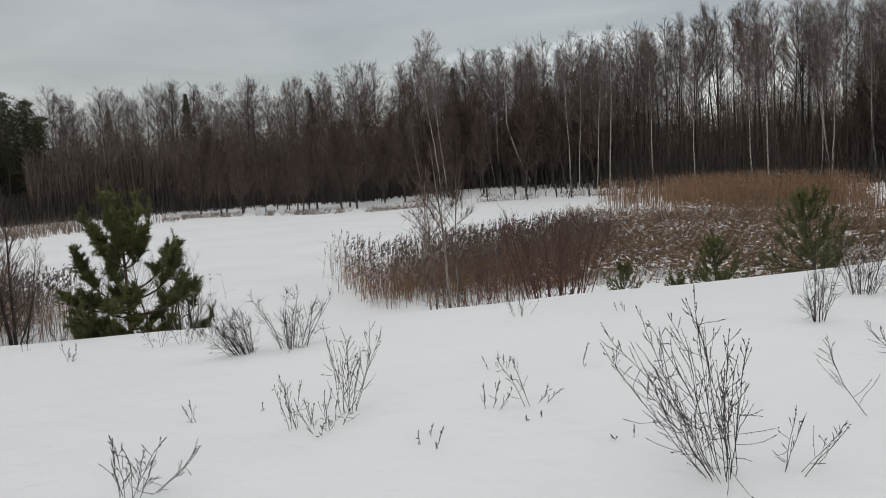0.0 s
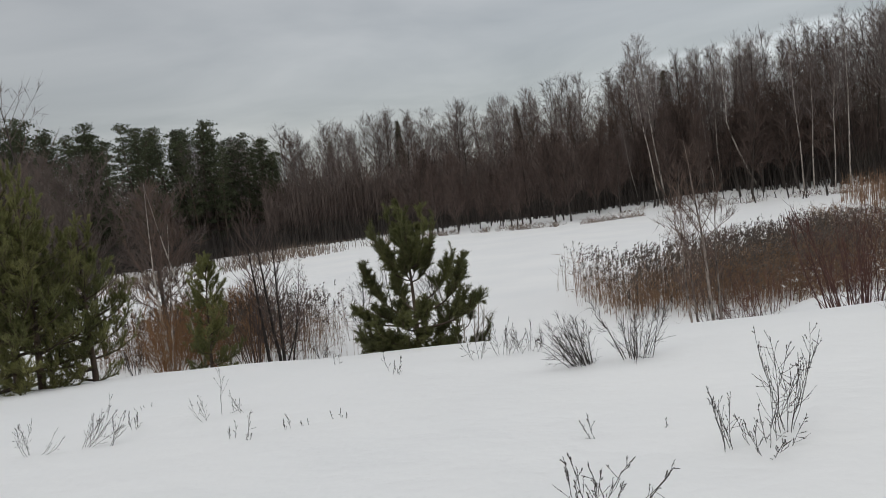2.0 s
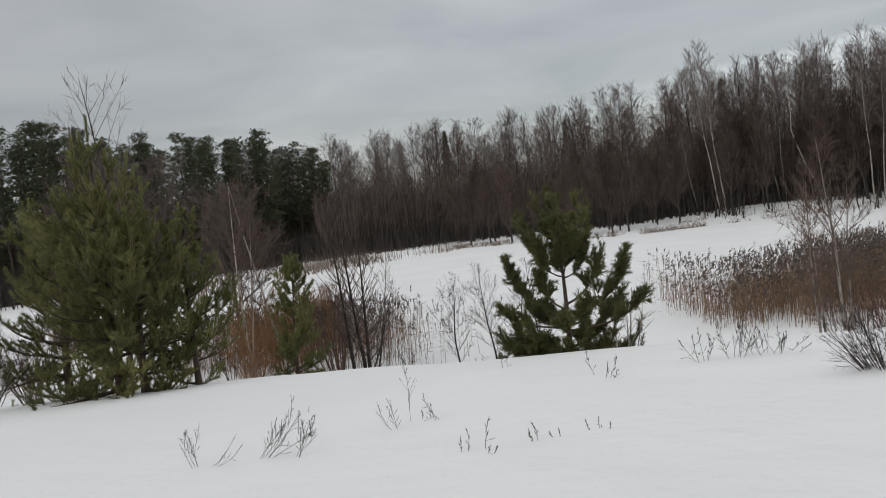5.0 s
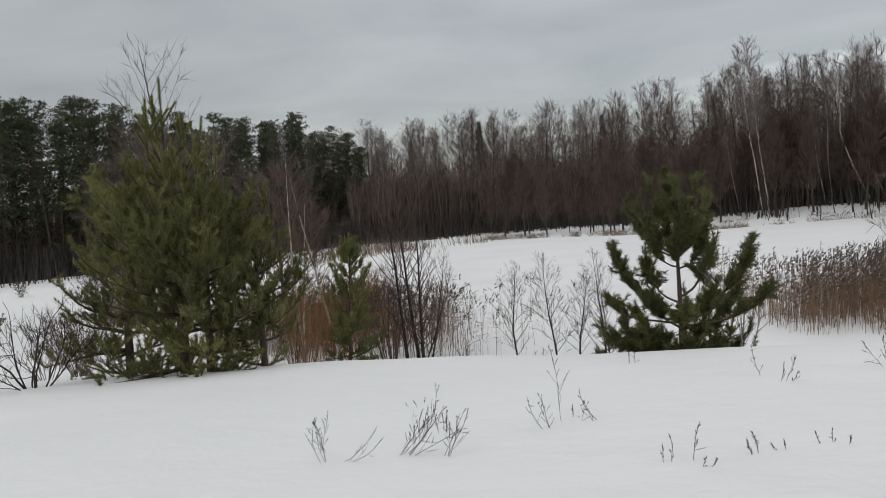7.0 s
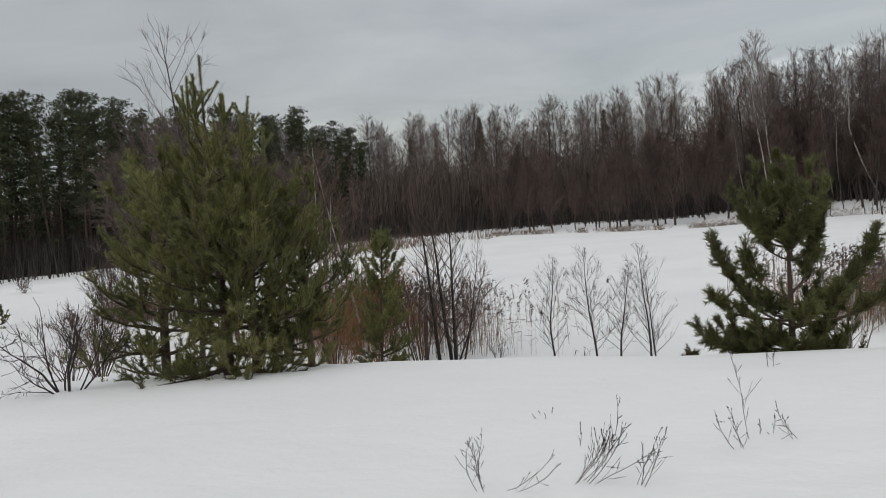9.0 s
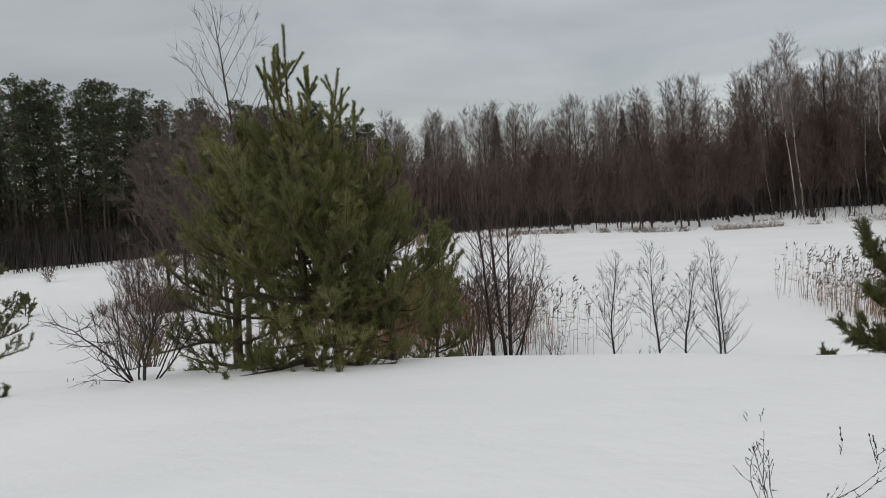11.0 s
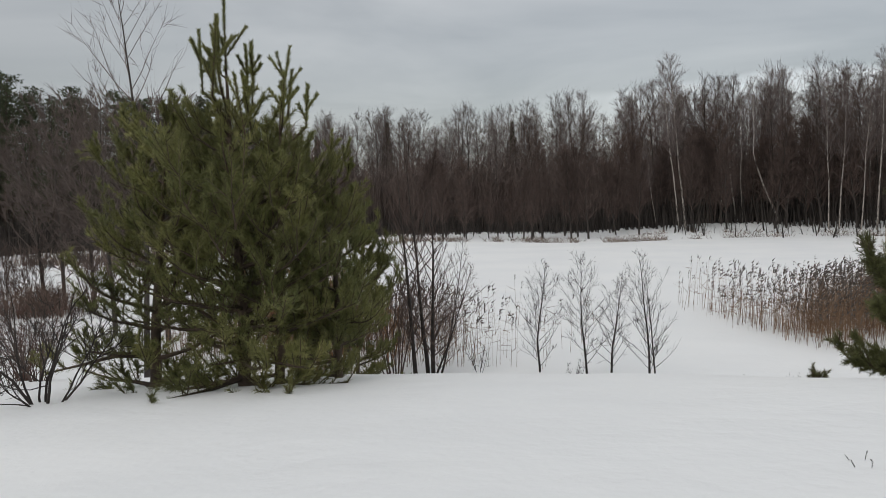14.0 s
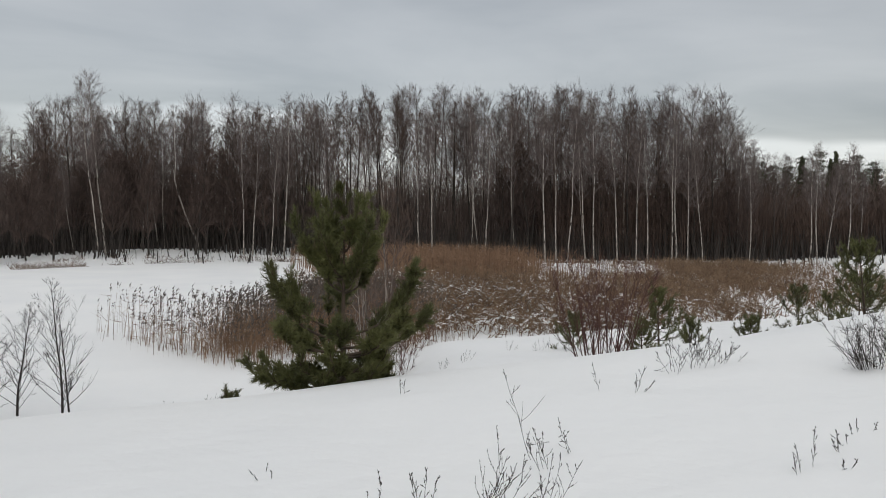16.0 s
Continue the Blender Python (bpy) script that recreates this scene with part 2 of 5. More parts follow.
def thing(name, label, category, group="", kind=""):
    return tagged(new(name), label, category, group, kind)


# ---- ground ----
def softplus(u):
    return np.log1p(np.exp(np.clip(u, -40, 40)))


def pond_edge(x, y):
    """Below 1 inside the pond's outline, above 1 outside."""
    a = np.arctan2(y - 50, x + 5)
    wob = 1 + 0.05 * np.sin(3 * a + 1.0) + 0.03 * np.sin(7 * a)
    ax = np.where(x < -5, 33.0, 60.0)
    return ((np.abs(x + 5) / ax) ** 3.2 + (np.abs(y - 50) / 32.5) ** 3.2) ** (1 / 3.2) / wob


def ground(x, y):
    """Height of the snow: a bank that falls to a frozen pond, with low land around it."""
    x, y = np.asarray(x, float), np.asarray(y, float)
    q, X = np.maximum(y - 4, 0), 29 * np.tanh(x / 29)
    yy = np.maximum(y, -25)
    bank = 3.205 + 0.0414 * X - 0.0039 * (yy - 4) - 0.0084 * q * q - 0.00114 * X * X
    crest = 10.75 - 0.0458 * X + 0.0331 * X * X
    bank = bank - 0.427 * 0.8 * softplus((y - crest) / 0.8)
    e = np.clip((pond_edge(x, y) - 1.0) / 0.28, 0, 1)
    east = np.clip((x + 14) / 18, 0, 1)
    off = np.clip((np.hypot(x + 4, y - 1.5) - 50) / 27, 0, 1)
    flat = 1 - off * off * (3 - 2 * off)
    land = 1.25 * e * e * (3 - 2 * e) * (flat + (1 - flat) * east * east * (3 - 2 * east))
    z = 0.5 * (bank + land + np.sqrt((bank - land) ** 2 + 0.09))
    s = np.clip((x + 2.0 - 0.4 * np.maximum(y - 17, 0)) / 2.8, 0, 1)
    k = np.clip((y - (23.4 - 0.05 * np.abs(x - 4))) / 1.6, 0, 1)
    far = np.clip((x - 45) / 30, 0, 1)
    shelf = np.maximum(1.27 - 0.088 * np.maximum(y - 16.5, 0), 0) * s * s * (3 - 2 * s) * (1 - k * k * (3 - 2 * k)) * (1 - far)
    z = 0.5 * (z + shelf + np.sqrt((z - shelf) ** 2 + 0.03))
    z = z - 0.10 * np.exp(-((x + 5.8) ** 2 + (y - 6.4) ** 2) / 3.5)
    near = np.exp(-((x + 4) ** 2 + (y - 8) ** 2) / 900)
    z = z + near * (0.025 * np.sin(0.9 * x + 0.5 * y) * np.sin(0.7 * y - 0.3 * x) + 0.012 * np.sin(2.1 * x + 1.0) * np.sin(1.7 * y + 0.4 * x))
    return z


def on(x, y, sink=0.03):
    return float(x), float(y), float(ground(x, y)) - sink


def spaced(lo, hi, fine_lo, fine_hi, step, grow):
    out = list(np.arange(fine_lo, fine_hi + 1e-6, step))
    s, a = step, fine_hi
    while a < hi:
        s *= grow; a += s; out.append(a)
    s, a = step, fine_lo
    while a > lo:
        s *= grow; a -= s; out.insert(0, a)
    return np.array(out)


def build_ground():
    xs, ys = spaced(-900, 900, -20, 12, 0.28, 1.09), spaced(-300, 1200, -1, 25, 0.28, 1.07)
    X, Y = np.meshgrid(xs, ys)
    Z = ground(X, Y)
    h = Heap()
    ny, nx = X.shape
    i, j = np.meshgrid(np.arange(ny - 1), np.arange(nx - 1), indexing="ij")
    a = i * nx + j
    f = np.concatenate([np.stack([a, a + 1, a + nx + 1], -1).reshape(-1, 3), np.stack([a, a + nx + 1, a + nx], -1).reshape(-1, 3)])
    h.add(np.stack([X, Y, Z], -1).reshape(-1, 3), f)
    g = part("ground", h, SNOW, smooth=True)
    tagged(g, "snow-covered bank sloping down to a frozen pond", "ground", kind="structure")


build_ground()


# ---- bare trees ----
def wander(p, d, length, n, bend, rise, r):
    """A polyline of n steps from p along d, that wobbles and bends upward by rise."""
    pts, d = [np.array(p, float)], np.array(d, float)
    for _ in range(n):
        d = d + r.normal(size=3) * bend + np.array([0, 0, rise])
        d /= np.linalg.norm(d)
        pts.append(pts[-1] + d * length / n)
    return np.array(pts)


def along(pts, u):
    u = np.clip(np.asarray(u, float), 0, 1) * (len(pts) - 1)
    i = np.minimum(u.astype(int), len(pts) - 2)
    k = (u - i)[..., None]
    return pts[i] * (1 - k) + pts[i + 1] * k


def unit(v):
    return v / (np.linalg.norm(v, axis=-1, keepdims=True) + 1e-9)


def bare_tree(seed, height, radius, crown=0.35, limbs=26, spread=0.14, sub=3, twigs=10, twig_len=0.05, twig_w=0.02, rise=0.16,
              lean=(0, 0), sides=5, droop=0.0, bend=0.03, limb_r=0.3, steep=0.9, axis=None, peak=0.15, far=False, fuzz=0.5):
    """Heaps for the trunk and for the crown of limbs and twigs of a leafless tree that stands at the origin."""
    r = np.random.default_rng(seed)
    trunk, top = Heap(), Heap()
    n = 9
    if axis is None:
        axis = wander((0, 0, -0.15), (lean[0], lean[1], 1), height, n, bend, 0.04, r)
    rad = radius * (1 - np.linspace(0, 1, len(axis)) * 0.93)
    trunk.tube(axis, rad, sides)
    bases, tips = [], []
    for k in range(limbs):
        u = crown + (0.975 - crown) * ((k + r.random()) / limbs) ** 0.9
        rel = (u - crown) / (1 - crown + 1e-6)
        p = along(axis, u)
        a = k * 2.4 + r.normal() * 0.4
        out = np.array([math.cos(a), math.sin(a), 0])
        s = steep * (0.6 + 0.7 * r.random()) + 0.5 * rel
        prof = 0.07 + 0.93 * math.sin(math.pi * (peak + (0.985 - peak) * rel))
        length = height * spread * prof * (0.6 + 0.6 * r.random())
        tl = height * twig_len * (0.35 + 0.65 * prof)
        nt = max(2, int(twigs * (0.2 + 0.85 * prof)))
        n_seg = 2 if far else 4
        limb = wander(p, out + np.array([0, 0, s]), length, n_seg, 0.07 if far else 0.10, rise, r)
        lr = radius * limb_r * (1.1 - u) + radius * 0.05
        top.tube(limb, lr * np.linspace(1, 0.15, n_seg + 1), 3)
        d0 = unit(limb[-1] - limb[0])
        for _ in range(sub):
            v = 0.2 + 0.75 * r.random()
            q = along(limb, v)
            twig = wander(q, d0 + r.normal(size=3) * 0.5 + [0, 0, 0.2], length * 0.5 * (1.2 - v), 2, 0.15, rise * 0.6, r)
            if far:
                top.blades(twig[:1], twig[2:], lr * 0.6)
            else:
                top.tube(twig, lr * 0.35 * np.linspace(1, 0.25, 3), 3)
            b = along(twig, r.random(nt))
            t = unit(unit(twig[-1] - twig[0]) + r.normal(size=(nt, 3)) * fuzz + [0, 0, 0.15 - droop])
            bases.append(b); tips.append(b + t * (tl * (0.45 + 0.9 * r.random((nt, 1)))))
        b = along(limb, 0.2 + 0.8 * r.random(nt))
        t = unit(d0 + r.normal(size=(nt, 3)) * fuzz + [0, 0, 0.1 - droop])
        bases.append(b); tips.append(b + t * (tl * (0.45 + 0.9 * r.random((nt, 1)))))
    top.blades(np.concatenate(bases), np.concatenate(tips), twig_w)
    return trunk, top


def tree_thing(name, label, category, group, heaps, trunk_mat, top_mat):
    t = thing(name, label, category, group)
    part("trunk", heaps[0], trunk_mat, t, smooth=True)
    part("crown", heaps[1], top_mat, t)
    return t


def stand(kind, used, x, y, s, turn, tilt=0.0):
    """Puts the kind itself, or a copy once it is used, at (x, y) on the ground; tilt leans it to the west."""
    m = Matrix.Translation(on(x, y)) @ Matrix.Rotation(radians(tilt), 4, "Y") @ Matrix.Rotation(turn, 4, "Z")
    ob = kind if kind not in used else copy_thing(kind, m)
    used.add(kind)
    ob.matrix_basis = m @ Matrix.Diagonal((s, s, s, 1))
    return ob


WOOD_EYE = (-4.0, 1.5)
# by bearing from the bank: distance to the wood's edge, and the size of its outline
EDGE_AZ = (-68, -45, -36, -25, -17, -11, -4.4, 0, 3, 14, 40, 48, 66)
EDGE = (82, 87, 93, 100, 106, 107, 101, 95, 88, 86, 86, 88, 92)
TOPS_AZ = (-34, -18, -5, 3, 12, 20, 40, 46, 48.5, 62)
TOPS = (0.78, 0.85, 0.92, 0.98, 1.04, 1.16, 1.19, 1.10, 0.68, 0.56)


def polar(az, dist):
    return WOOD_EYE[0] + dist * math.sin(radians(az)), WOOD_EYE[1] + dist * math.cos(radians(az))


def edge(az):
    return np.interp(az, EDGE_AZ, EDGE)


def wood_top(az, dist):
    """Height above the ice that the wood's outline has at that bearing and distance."""
    return 4.4 + (16.2 * np.interp(az, TOPS_AZ, TOPS) - 3.15) * np.asarray(dist) / 93


def tall_tree(seed, height=18.0, radius=0.13, crown=0.42, limbs=34, spread=0.15, steep=1.1, sub=5, twigs=9, twig=0.75, width=0.02, tip=0.5, bend=0.02, droop=0.0):
    """Heaps for a tall leafless forest tree: a long bole and an ovate crown of forking limbs and fine twigs."""
    r = np.random.default_rng(seed)
    trunk, top = Heap(), Heap()
    axis = wander((0, 0, -0.15), (r.normal() * 0.03, r.normal() * 0.03, 1), height * 0.97, 9, bend, 0.04, r)
    trunk.tube(axis, radius * (1 - np.linspace(0, 1, 10) * 0.94), 4)
    bases, tips, fb, ft = [], [], [], []
    for k in range(limbs):
        rel = ((k + r.random()) / limbs) ** 0.85
        p = along(axis, crown + (0.97 - crown) * rel)
        a = k * 2.4 + r.normal() * 0.5
        prof = math.sin(math.pi * (0.22 + 0.74 * rel ** tip)) ** 0.8
        length = height * spread * prof * (0.65 + 0.6 * r.random())
        limb = wander(p, (math.cos(a), math.sin(a), steep * (0.7 + 0.5 * r.random()) + 0.7 * rel), length, 3, 0.10, 0.10, r)
        top.tube(limb, (radius * 0.30 * (1.05 - rel) + 0.012) * np.array([1, 0.8, 0.55, 0.25]), 3)
        d0 = unit(limb[-1] - limb[0])
        n = max(2, int(sub * (0.5 + prof)))
        b = along(limb, 0.25 + 0.75 * r.random(n))
        d = unit(d0 + r.normal(size=(n, 3)) * 0.55 + [0, 0, 0.25 - droop])
        e = b + d * (length * (0.3 + 0.35 * r.random((n, 1))) + 0.25)
        fb.append(b); ft.append(e)
        q = np.repeat(b, twigs, 0) + (np.repeat(e, twigs, 0) - np.repeat(b, twigs, 0)) * (0.15 + 0.85 * r.random((n * twigs, 1)))
        t = unit(np.repeat(d, twigs, 0) + r.normal(size=(n * twigs, 3)) * 0.55 + [0, 0, 0.2 - droop])
        bases.append(q); tips.append(q + t * twig * (0.4 + 0.9 * r.random((n * twigs, 1))))
    top.blades(np.concatenate(fb), np.concatenate(ft), width * 1.8)
    top.blades(np.concatenate(bases), np.concatenate(tips), width)
    return trunk, top


def forest_edge():
    """The wood beyond the pond: tall leafless alders and birches."""
    r = np.random.default_rng(11)
    alders, birches, shore, used = [], [], [], set()
    for s in range(7):
        alders.append(tree_thing("bare_alder", "tall leafless dark alder in the far wood", "tree", "trees of the far wood",
                                 tall_tree(100 + s, 18.0, 0.14, 0.40 + 0.03 * (s % 3), 32, 0.160 + 0.018 * (s % 4), 0.85, 5, 8, 0.85, 0.019, 0.55 + 0.12 * (s % 2)), BARK, TWIG_GREY if s % 2 else TWIG))
    for s in range(6):
        birches.append(tree_thing("birch_tree", "slender leafless birch with white bark by the far shore", "tree", "trees of the far wood",
                                  tall_tree(200 + s, 18.0, 0.105, 0.42, 36, 0.100 + 0.012 * (s % 3), 1.5, 5, 9, 0.75, 0.017, 0.75, 0.03, 0.15), BIRCH, TWIG_GREY))
    for s in range(4):
        shore.append(tree_thing("bushy_alder", "leafless alder with a dense brown crown before the far wood", "tree", "trees of the far wood",
                                tall_tree(120 + s, 10.0, 0.13, 0.16, 38, 0.19, 1.1, 5, 10, 0.8, 0.030, 0.6), BARK, TWIG))
    poles = []
    for s in range(4):
        poles.append(tree_thing("slender_alder", "tall slender leafless alder with a small high crown", "tree", "trees of the far wood",
                                tall_tree(140 + s, 18.0, 0.11, 0.58, 24, 0.10, 1.3, 5, 9, 0.75, 0.016, 0.6), BARK, TWIG))
    for s in range(3):
        poles.append(tree_thing("slender_birch", "tall slender leafless birch with a small feathery crown", "tree", "trees of the far wood",
                                tall_tree(150 + s, 18.0, 0.09, 0.56, 26, 0.09, 1.6, 5, 9, 0.75, 0.015, 0.75, 0.03, 0.1), BIRCH, TWIG_GREY))
    for az in np.concatenate([np.arange(-16, 14, 0.62), np.arange(31, 49, 1.1)]):
        a = az + r.normal() * 0.5
        D = float(np.interp(a, (-16, -9, -3, 3, 12, 49), (92, 83, 81, 84, 87, 88))) + (12 if a < 3 else 6) * r.random()
        x, y = polar(a, D)
        stand(shore[r.integers(0, 4)], used, x, y, (float(wood_top(a, D)) - 1.0) * (0.42 + 0.32 * r.random()) / 10, r.random() * 6.28, r.normal() * 3)
    # the birches that stand out along the shore: x, y, size, lean
    for x, y, s, lean in ((-2.3, 88.8, 0.60, -17), (-0.3, 86.7, 1.14, -10), (0.3, 86.6, 1.20, -1), (3.5, 90.3, 0.62, -4), (4.0, 90.2, 0.66, 12), (5.7, 90.0, 1.0, -4), (6.4, 90.4, 0.9, 3),
                          (13.7, 86.3, 1.0, 0), (14.6, 86.1, 0.95, 5), (16.4, 85.5, 0.9, 3), (17.7, 85.2, 1.15, 8), (22.5, 85.7, 1.05, 0), (30.3, 77.9, 1.0, -1), (31.9, 78.2, 1.05, 1),
                          (40.3, 69.4, 1.12, 0), (42.4, 70.3, 1.1, 1), (42.1, 68.0, 1.16, 0), (44.8, 68.5, 1.05, -4), (44.2, 66.4, 1.15, 0), (46.6, 65.6, 1.05, -2),
                          (47.3, 63.6, 1.0, -5), (48.8, 63.6, 1.05, 1), (49.8, 61.3, 1.05, -4), (51.6, 62.4, 1.1, 0), (51.6, 60.9, 0.9, 5), (53.3, 60.5, 0.85, -2), (56.2, 57.3, 0.78, 0),
                          (59.6, 53.1, 0.75, -1), (61.6, 53.7, 0.8, 0), (60.4, 51.9, 0.7, 5), (61.4, 50.4, 0.78, 0), (-14.5, 118, 1.05, 2), (-33, 133, 1.0, -3), (-52, 128, 0.9, 2),
                          (26.0, 82.5, 0.95, 2), (36.5, 75.0, 1.02, -3)):
        stand(birches[r.integers(0, 6)], used, x, y, 0.86 * s, r.random() * 6.28, 0.6 * lean)
    t = np.array([[0, 0, -0.1], [-0.7, 0, 1.6], [-1.5, 0, 3.6], [-2.1, 0, 5.4], [-2.5, 0, 7.0], [-2.4, 0, 9.0], [-2.5, 0, 11.0], [-2.5, 0, 12.8], [-2.6, 0, 14.5]])
    crooked = tree_thing("crooked_birch", "crooked leafless birch bent over near its foot", "tree", "",
                         bare_tree(231, 14.5, 0.11, 0.5, 24, 0.11, 3, 12, 0.055, 0.018, axis=t), BIRCH, TWIG_GREY)
    crooked.matrix_basis = Matrix.Translation(on(9.9, 89.4)) @ Matrix.Diagonal((1.04, 1.04, 1.04, 1))
    for row in range(3):
        for az in np.concatenate([np.arange(-31, 2, 0.95), np.arange(2, 47, 0.74), np.arange(47, 62, 0.95)]):
            a = az + r.normal() * 0.4
            D = float(edge(a)) + 1.5 + (row + r.random()) * float(np.interp(a, (-20, -6, 4, 62), (19, 16, 7, 7)))
            x, y = polar(a, D)
            s = (float(wood_top(a, D)) - float(ground(x, y))) * (0.80 + 0.24 * r.random()) / 18
            pale = 0.05 if a < 5 else 0.18 if a < 18 else 0.30
            k = birches[r.integers(0, 6)] if r.random() < pale else alders[r.integers(0, 7)]
            if 18 < a < 25.5 and r.random() < 0.55:
                k = poles[r.integers(0, 7 if r.random() < 0.5 else 4)]
            stand(k, used, x, y, s, r.random() * 6.28, r.normal() * 1.5)


def brush_stuff():
    """Thickets under the far trees, too dense to count."""
    r = np.random.default_rng(12)
    h = Heap()
    n = 34000
    az = r.uniform(-68, 66, n)
    D = edge(az) + np.interp(az, [-27, -24, 0, 6], [16, 3, 3, 7]) + 34 * r.random(n) ** 1.2
    x, y = WOOD_EYE[0] + D * np.sin(np.radians(az)), WOOD_EYE[1] + D * np.cos(np.radians(az))
    z = ground(x, y)
    lump = 0.95 + 0.18 * np.sin(az * 1.3) * np.sin(az * 0.47 + 1) + 0.10 * np.sin(az * 4.1) + 0.06 * np.sin(az * 9.7)
    far = D / 110
    hgt = (3.0 + 6.8 * r.random(n) ** 0.5) * lump * far * np.interp(az, [-68, -30, -10, 13, 16, 18, 25, 29, 33, 46, 50, 66], [0.85, 1.3, 1.5, 1.75, 1.65, 1.3, 1.25, 1.4, 1.5, 1.6, 1.2, 1.1])
    hgt = np.minimum(hgt, (wood_top(az, D) - 1) * (0.42 + 0.45 * r.random(n) ** 0.8))
    base = np.stack([x, y, z - 0.1], 1)
    tip = base + np.stack([r.normal(size=n) * 0.06 * hgt, r.normal(size=n) * 0.06 * hgt, hgt], 1)
    h.blades(base, tip, (0.06 + 0.05 * r.random(n)) * far)
    for _ in range(7):
        u = 0.05 + 0.9 * r.random((n, 1)) ** 0.8
        b = base * (1 - u) + tip * u
        d = unit(np.stack([r.normal(size=n), r.normal(size=n), np.abs(r.normal(size=n)) * 0.8 + 0.5], 1))
        h.blades(b, b + d * r.uniform(0.6, 2.2, (n, 1)) * (1.25 - 0.9 * u) * far[:, None], far * np.interp(az, [-40, 14, 18, 29, 33], [0.115, 0.12, 0.08, 0.08, 0.115]))
    # closer growth where the wood draws back from the ice
    m = 14000
    az = r.uniform(-26, 5, m)
    D = edge(az) + 1 + r.uniform(0, 9, m)
    x, y = WOOD_EYE[0] + D * np.sin(np.radians(az)), WOOD_EYE[1] + D * np.cos(np.radians(az))
    base = np.stack([x, y, ground(x, y) - 0.1], 1)
    hs = r.uniform(3.5, 9.5, m)
    tip = base + np.stack([r.normal(size=m) * 0.05 * hs, r.normal(size=m) * 0.05 * hs, hs], 1)
    h.blades(base, tip, 0.09 + 0.06 * r.random(m))
    for _ in range(3):
        u = 0.05 + 0.9 * r.random((m, 1))
        b = base * (1 - u) + tip * u
        h.blades(b, b + unit(np.stack([r.normal(size=m), r.normal(size=m), np.abs(r.normal(size=m)) + 0.6], 1)) * r.uniform(0.6, 1.8, (m, 1)), 0.10)
    # reddish young growth before the eastern wood
    m = 9000
    az = r.uniform(33, 62, m)
    D = edge(az) + 2.5 + r.uniform(0, 10, m)
    x, y = WOOD_EYE[0] + D * np.sin(np.radians(az)), WOOD_EYE[1] + D * np.cos(np.radians(az))
    base = np.stack([x, y, ground(x, y) - 0.1], 1)
    hs = r.uniform(2.5, 8.5, m) * np.interp(az, [33, 44, 50, 62], [1.0, 1.1, 0.95, 0.85])
    tip = base + np.stack([r.normal(size=m) * 0.05 * hs, r.normal(size=m) * 0.05 * hs, hs], 1)
    h.blades(base, tip, 0.05 + 0.04 * r.random(m), 2)
    for _ in range(5):
        u = 0.25 + 0.72 * r.random((m, 1))
        b = base * (1 - u) + tip * u
        h.blades(b, b + unit(np.stack([r.normal(size=m), r.normal(size=m), np.abs(r.normal(size=m)) + 0.9], 1)) * r.uniform(0.4, 1.5, (m, 1)), 0.045, 2)
    # low growth along the wood's edge; its bark colour paints the shade at the foot
    m = 30000
    pick = r.random(m)
    az = np.where(pick < 0.5, r.uniform(-27, 4, m), np.where(pick < 0.66, r.uniform(4, 62, m), r.uniform(-68, -27, m)))
    D = edge(az) + np.where(r.random(m) < 0.06, -7, 0.5) + r.uniform(0, 6, m)
    x, y = WOOD_EYE[0] + D * np.sin(np.radians(az)), WOOD_EYE[1] + D * np.cos(np.radians(az))
    base = np.stack([x, y, ground(x, y) - 0.1], 1)
    hs = r.uniform(0.9, 4.2, m)
    tip = base + np.stack([r.normal(size=m) * 0.12 * hs, r.normal(size=m) * 0.12 * hs, hs], 1)
    h.blades(base, tip, 0.09 + 0.08 * r.random(m), 1)
    for _ in range(2):
        u = 0.2 + 0.75 * r.random((m, 1))
        b = base * (1 - u) + tip * u
        h.blades(b, b + unit(np.stack([r.normal(size=m), r.normal(size=m), np.abs(r.normal(size=m)) + 0.3], 1)) * r.uniform(0.3, 1.1, (m, 1)), 0.05, 1)
    w = part("woodland_thicket", h, [BRUSH, BARK, RUSSET])
    tagged(w, "dense dark brown leafless thicket inside the far wood", "thicket", kind="stuff")


